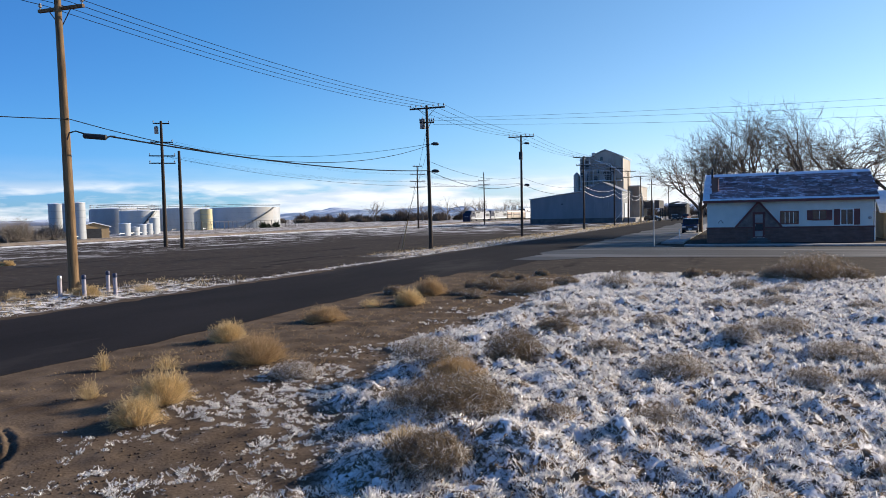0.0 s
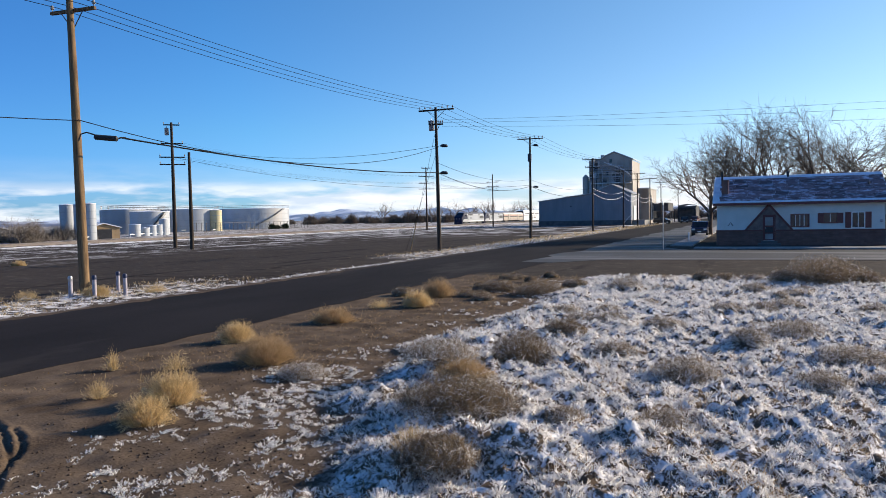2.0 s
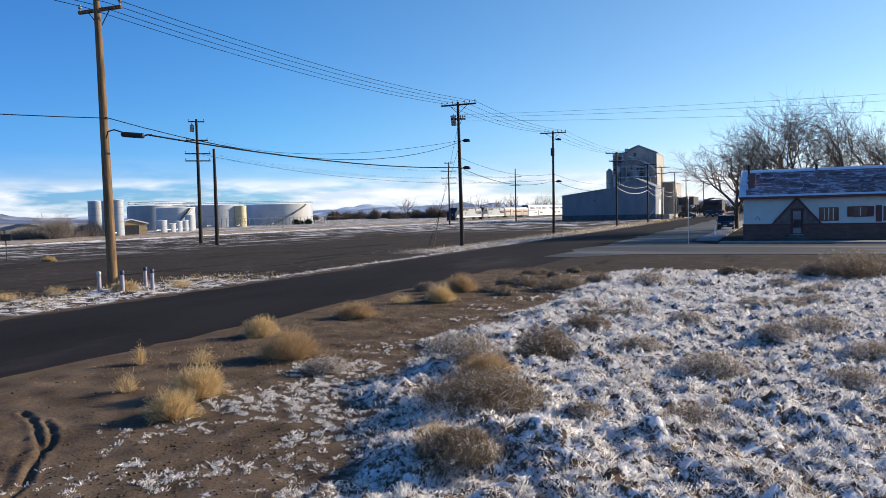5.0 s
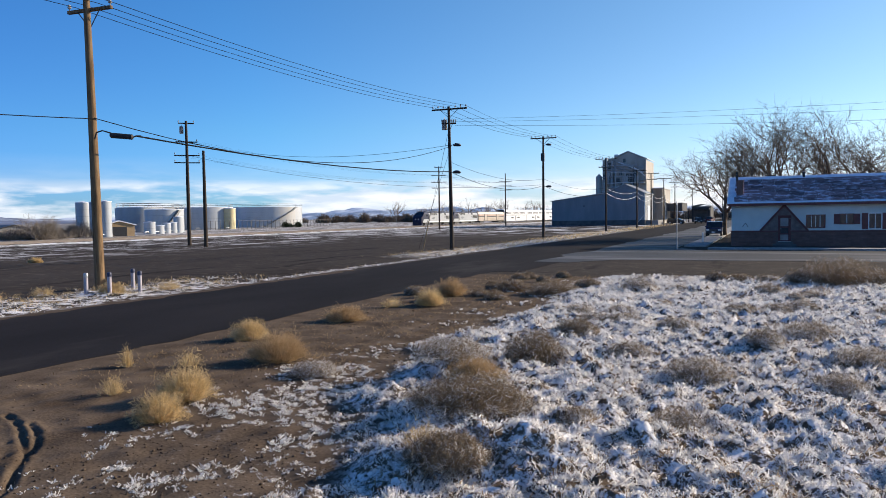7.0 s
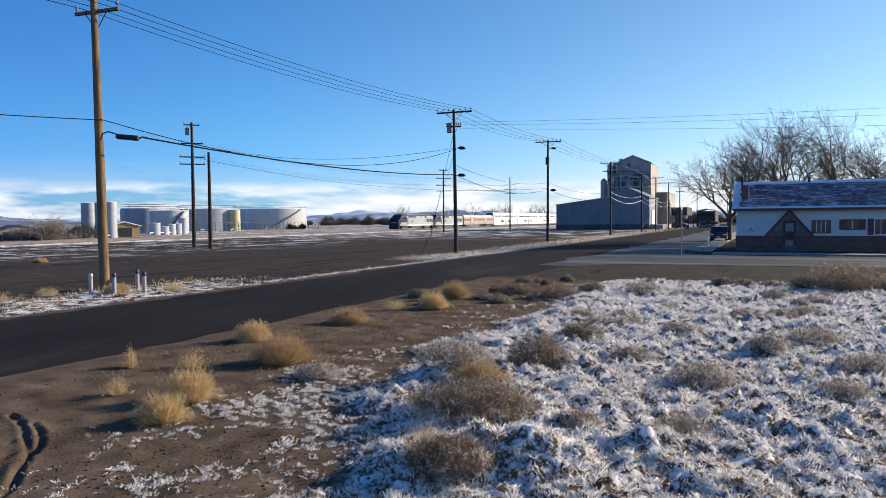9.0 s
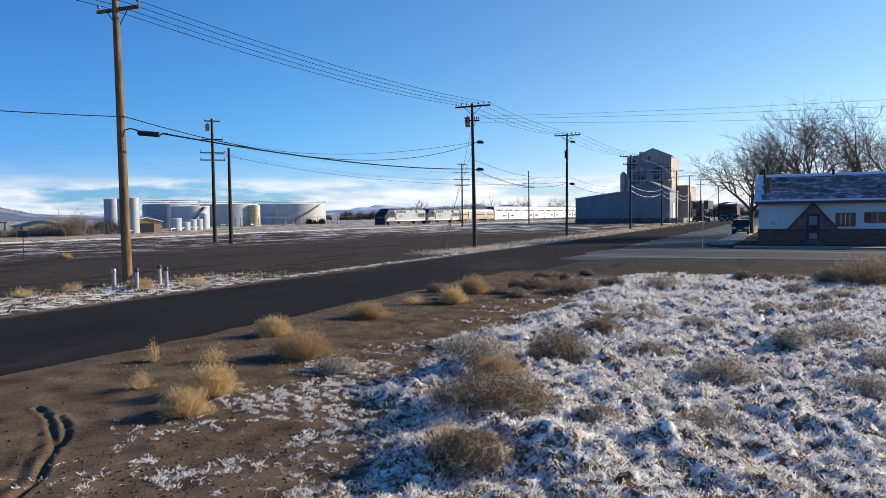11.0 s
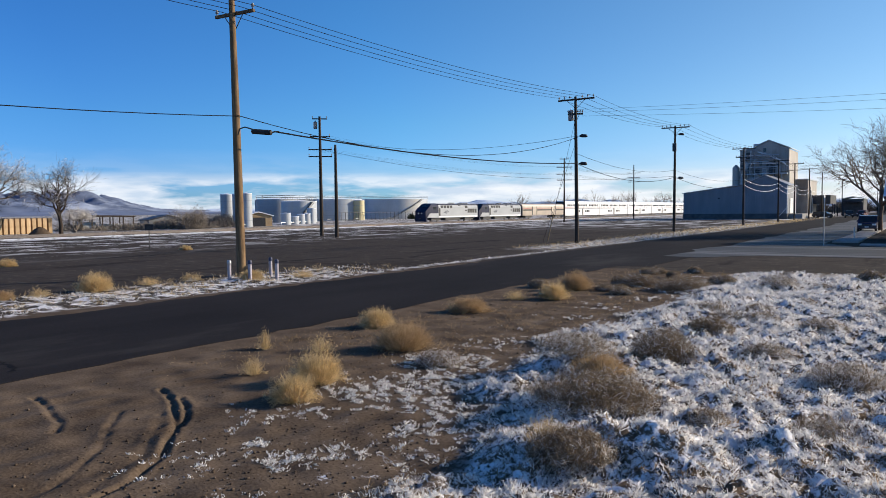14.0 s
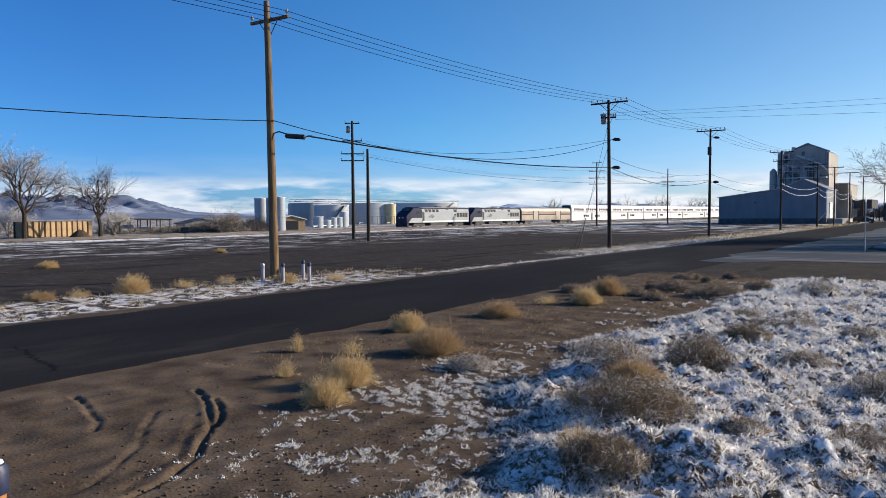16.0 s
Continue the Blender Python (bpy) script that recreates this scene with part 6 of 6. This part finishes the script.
def tufts(name, label, n, r0, r1, keep, size, blades, mat, seed, az0, az1):
    """Low rosettes of arched blades, thicker close by."""
    rng = np.random.RandomState(seed)
    a = np.radians(az0 + (az1 - az0) * rng.rand(n))
    r = np.sqrt(r0 ** 1.2 + (r1 ** 1.2 - r0 ** 1.2) * rng.rand(n)) ** (2 / 1.2)
    x, y = -np.sin(a) * r, np.cos(a) * r
    ok = keep(x, y, rng)
    x, y, r = x[ok], y[ok], r[ok]
    big = size * (0.5 + 1.0 * rng.rand(len(x)) ** 1.5) * (1 + 0.03 * r)
    x, y, r, big = (np.repeat(q, blades) for q in (x, y, r, big))
    n = len(x)
    b = np.stack([x + rng.randn(n) * 0.45 * big, y + rng.randn(n) * 0.45 * big, np.zeros(n)], 1)
    b[:, 2] = relief(b[:, 0], b[:, 1]) - 0.01
    turn, out, up = rng.rand(n) * math.tau, big * (0.35 + 0.75 * rng.rand(n)), big * (0.05 + 0.7 * rng.rand(n))
    tip = b + np.stack([np.cos(turn) * out, np.sin(turn) * out, up], 1)
    bend = np.stack([rng.randn(n) * 0.3 * big, rng.randn(n) * 0.3 * big, 0.4 * big], 1)
    v, f = ribbons(b, tip, bend, (0.005 + 0.00055 * r) * (0.6 + 0.8 * rng.rand(n)), rng)
    return tagged(soup(name, v, f, mat), label, "grass", kind="stuff")


def in_field(x, y, rng):
    m = field(x, y)
    gaps = 0.05 + 0.95 * clumped(x, y, 0.9, 62, -0.42, 0.25) * (0.22 + 0.78 * clumped(x, y, 0.4, 63, -0.3, 0.22))
    return rng.rand(len(x)) < m * gaps


def field_dry(x, y, rng):
    return rng.rand(len(x)) < field(x, y) * (0.1 + 0.9 * (1 - clumped(x, y, 1.6, 64, -0.2, 0.2)))


tufts("frosted_grass", "white hoar-frosted weeds covering the lot", 108000, 5.4, 34, in_field, 0.053, 8, BLADE_FROST, 31, -18, 50)
scatter("dead_grass", "brown dead grass among the frosted weeds", 110000, 4.6, 36, field_dry, 0.07, 0.004, BLADE_DRY, 32, 0.9, -20, 55, 0.1, 0.25)


def on_dirt(x, y, rng):
    band = smooth(-12.2, -11.2, x) * (1 - field(x, y)) * (1 - smooth(30, 32, y + 0.06 * x))
    spots = 0.25 * clumped(x, y, 2.2, 70, 0.2) * smooth(-9.0, -6.6, x)
    for cx, cy, rad in FROST_SPOTS:
        spots = np.maximum(spots, np.exp(-(((x - cx) / rad) ** 2 + ((y - cy) / (0.8 * rad)) ** 2) ** 2))
    return rng.rand(len(x)) < band * clumped(x, y, 0.34, 65, 0.3 - 0.3 * spots, 0.16) * np.minimum(1, 1.6 * spots)


FROST_SPOTS = ((-7.2, 8.1, 0.6), (-6.8, 8.7, 0.7), (-5.8, 8.1, 0.55), (-5.25, 7.1, 0.35), (-5.0, 7.6, 0.5), (-6.5, 5.5, 0.25), (-5.8, 5.4, 0.35), (-6.9, 6.95, 0.22), (-6.3, 9.4, 0.9), (-7.2, 10.6, 0.9), (-5.5, 5.9, 0.3))


def dirt_dry(x, y, rng):
    band = smooth(-12.2, -11.2, x) * (1 - field(x, y)) * (1 - smooth(30, 32, y + 0.06 * x))
    return rng.rand(len(x)) < band * (0.22 + clumped(x, y, 1.2, 66, 0.5, 0.3)) * smooth(8, 13, y - 0.5 * (x + 8))


tufts("frosted_grass", "small frosted weed patches on bare earth", 150000, 5.2, 32, on_dirt, 0.036, 7, BLADE_FROST, 33, -5, 60)
scatter("dead_grass", "short dead grass on the bare earth", 190000, 5.0, 34, dirt_dry, 0.045, 0.0045, BLADE_DRY, 34, 1.3, -5, 60)


def on_verge(x, y, rng):
    band = smooth(-24.8, -23.6, x) * (1 - smooth(-20.6, -20.0, x)) * smooth(2, 5, y) * (1 - smooth(110, 170, y)) * (1 - smooth(24, 28, y) * (1 - smooth(41, 47, y)) * (1 - smooth(-20.9, -20.6, x)))
    return rng.rand(len(x)) < band * (0.04 + clumped(x, y, 1.3, 67, 0.1) * clumped(x, y, 0.5, 71, -0.1))


def verge_dry(x, y, rng):
    band = smooth(-25.8, -24.2, x) * (1 - smooth(-20.9, -20.2, x)) * smooth(2, 5, y) * (1 - smooth(150, 200, y)) * (1 - smooth(24, 28, y) * (1 - smooth(41, 47, y)) * (1 - smooth(-20.9, -20.6, x)))
    return rng.rand(len(x)) < band * (0.12 + clumped(x, y, 2.0, 68, 0.25) + 0.5 * smooth(60, 80, y))


scatter("frosted_grass", "frosted grass verge along the street", 420000, 20, 130, on_verge, 0.055, 0.005, BLADE_FROST, 35, 1.1, 8, 78, 0.08, 0.25)
scatter("dead_grass", "dry straw grass verge along the street", 230000, 20, 190, verge_dry, 0.085, 0.0025, STRAW, 36, 0.7, az0=6, az1=78)


def clods():
    rng = np.random.RandomState(41)
    n = 30000
    a, r = np.radians(-5 + 75 * rng.rand(n)), 4.0 * 8.0 ** rng.rand(n)
    x, y = -np.sin(a) * r, np.cos(a) * r
    ok = (x > -12.0) & (rng.rand(n) < (1 - 0.7 * field(x, y)) * (0.15 + 0.85 * smooth(-9.5, -7.0, x + 0.15 * (y - 8)))) & (y < 31)
    x, y, r = x[ok], y[ok], r[ok]
    n = len(x)
    s = (0.004 + 0.016 * rng.rand(n) ** 4) * (1 + 0.03 * r)
    c = np.stack([x, y, relief(x, y) + s * 0.2], 1)
    octa = np.array([[1, 0, 0], [-1, 0, 0], [0, 1, 0], [0, -1, 0], [0, 0, 0.8], [0, 0, -0.8]])
    v = c[:, None, :] + octa[None] * s[:, None, None] * (0.6 + 0.8 * rng.rand(n, 6, 1))
    t = np.array([[0, 2, 4], [2, 1, 4], [1, 3, 4], [3, 0, 4], [2, 0, 5], [1, 2, 5], [3, 1, 5], [0, 3, 5]])
    f = (np.arange(n)[:, None, None] * 6 + t[None]).reshape(-1, 3)
    tagged(soup("clods", v.reshape(-1, 3), f, CLOD), "scattered dark clods and small stones", "stones", kind="stuff")


clods()


motions()
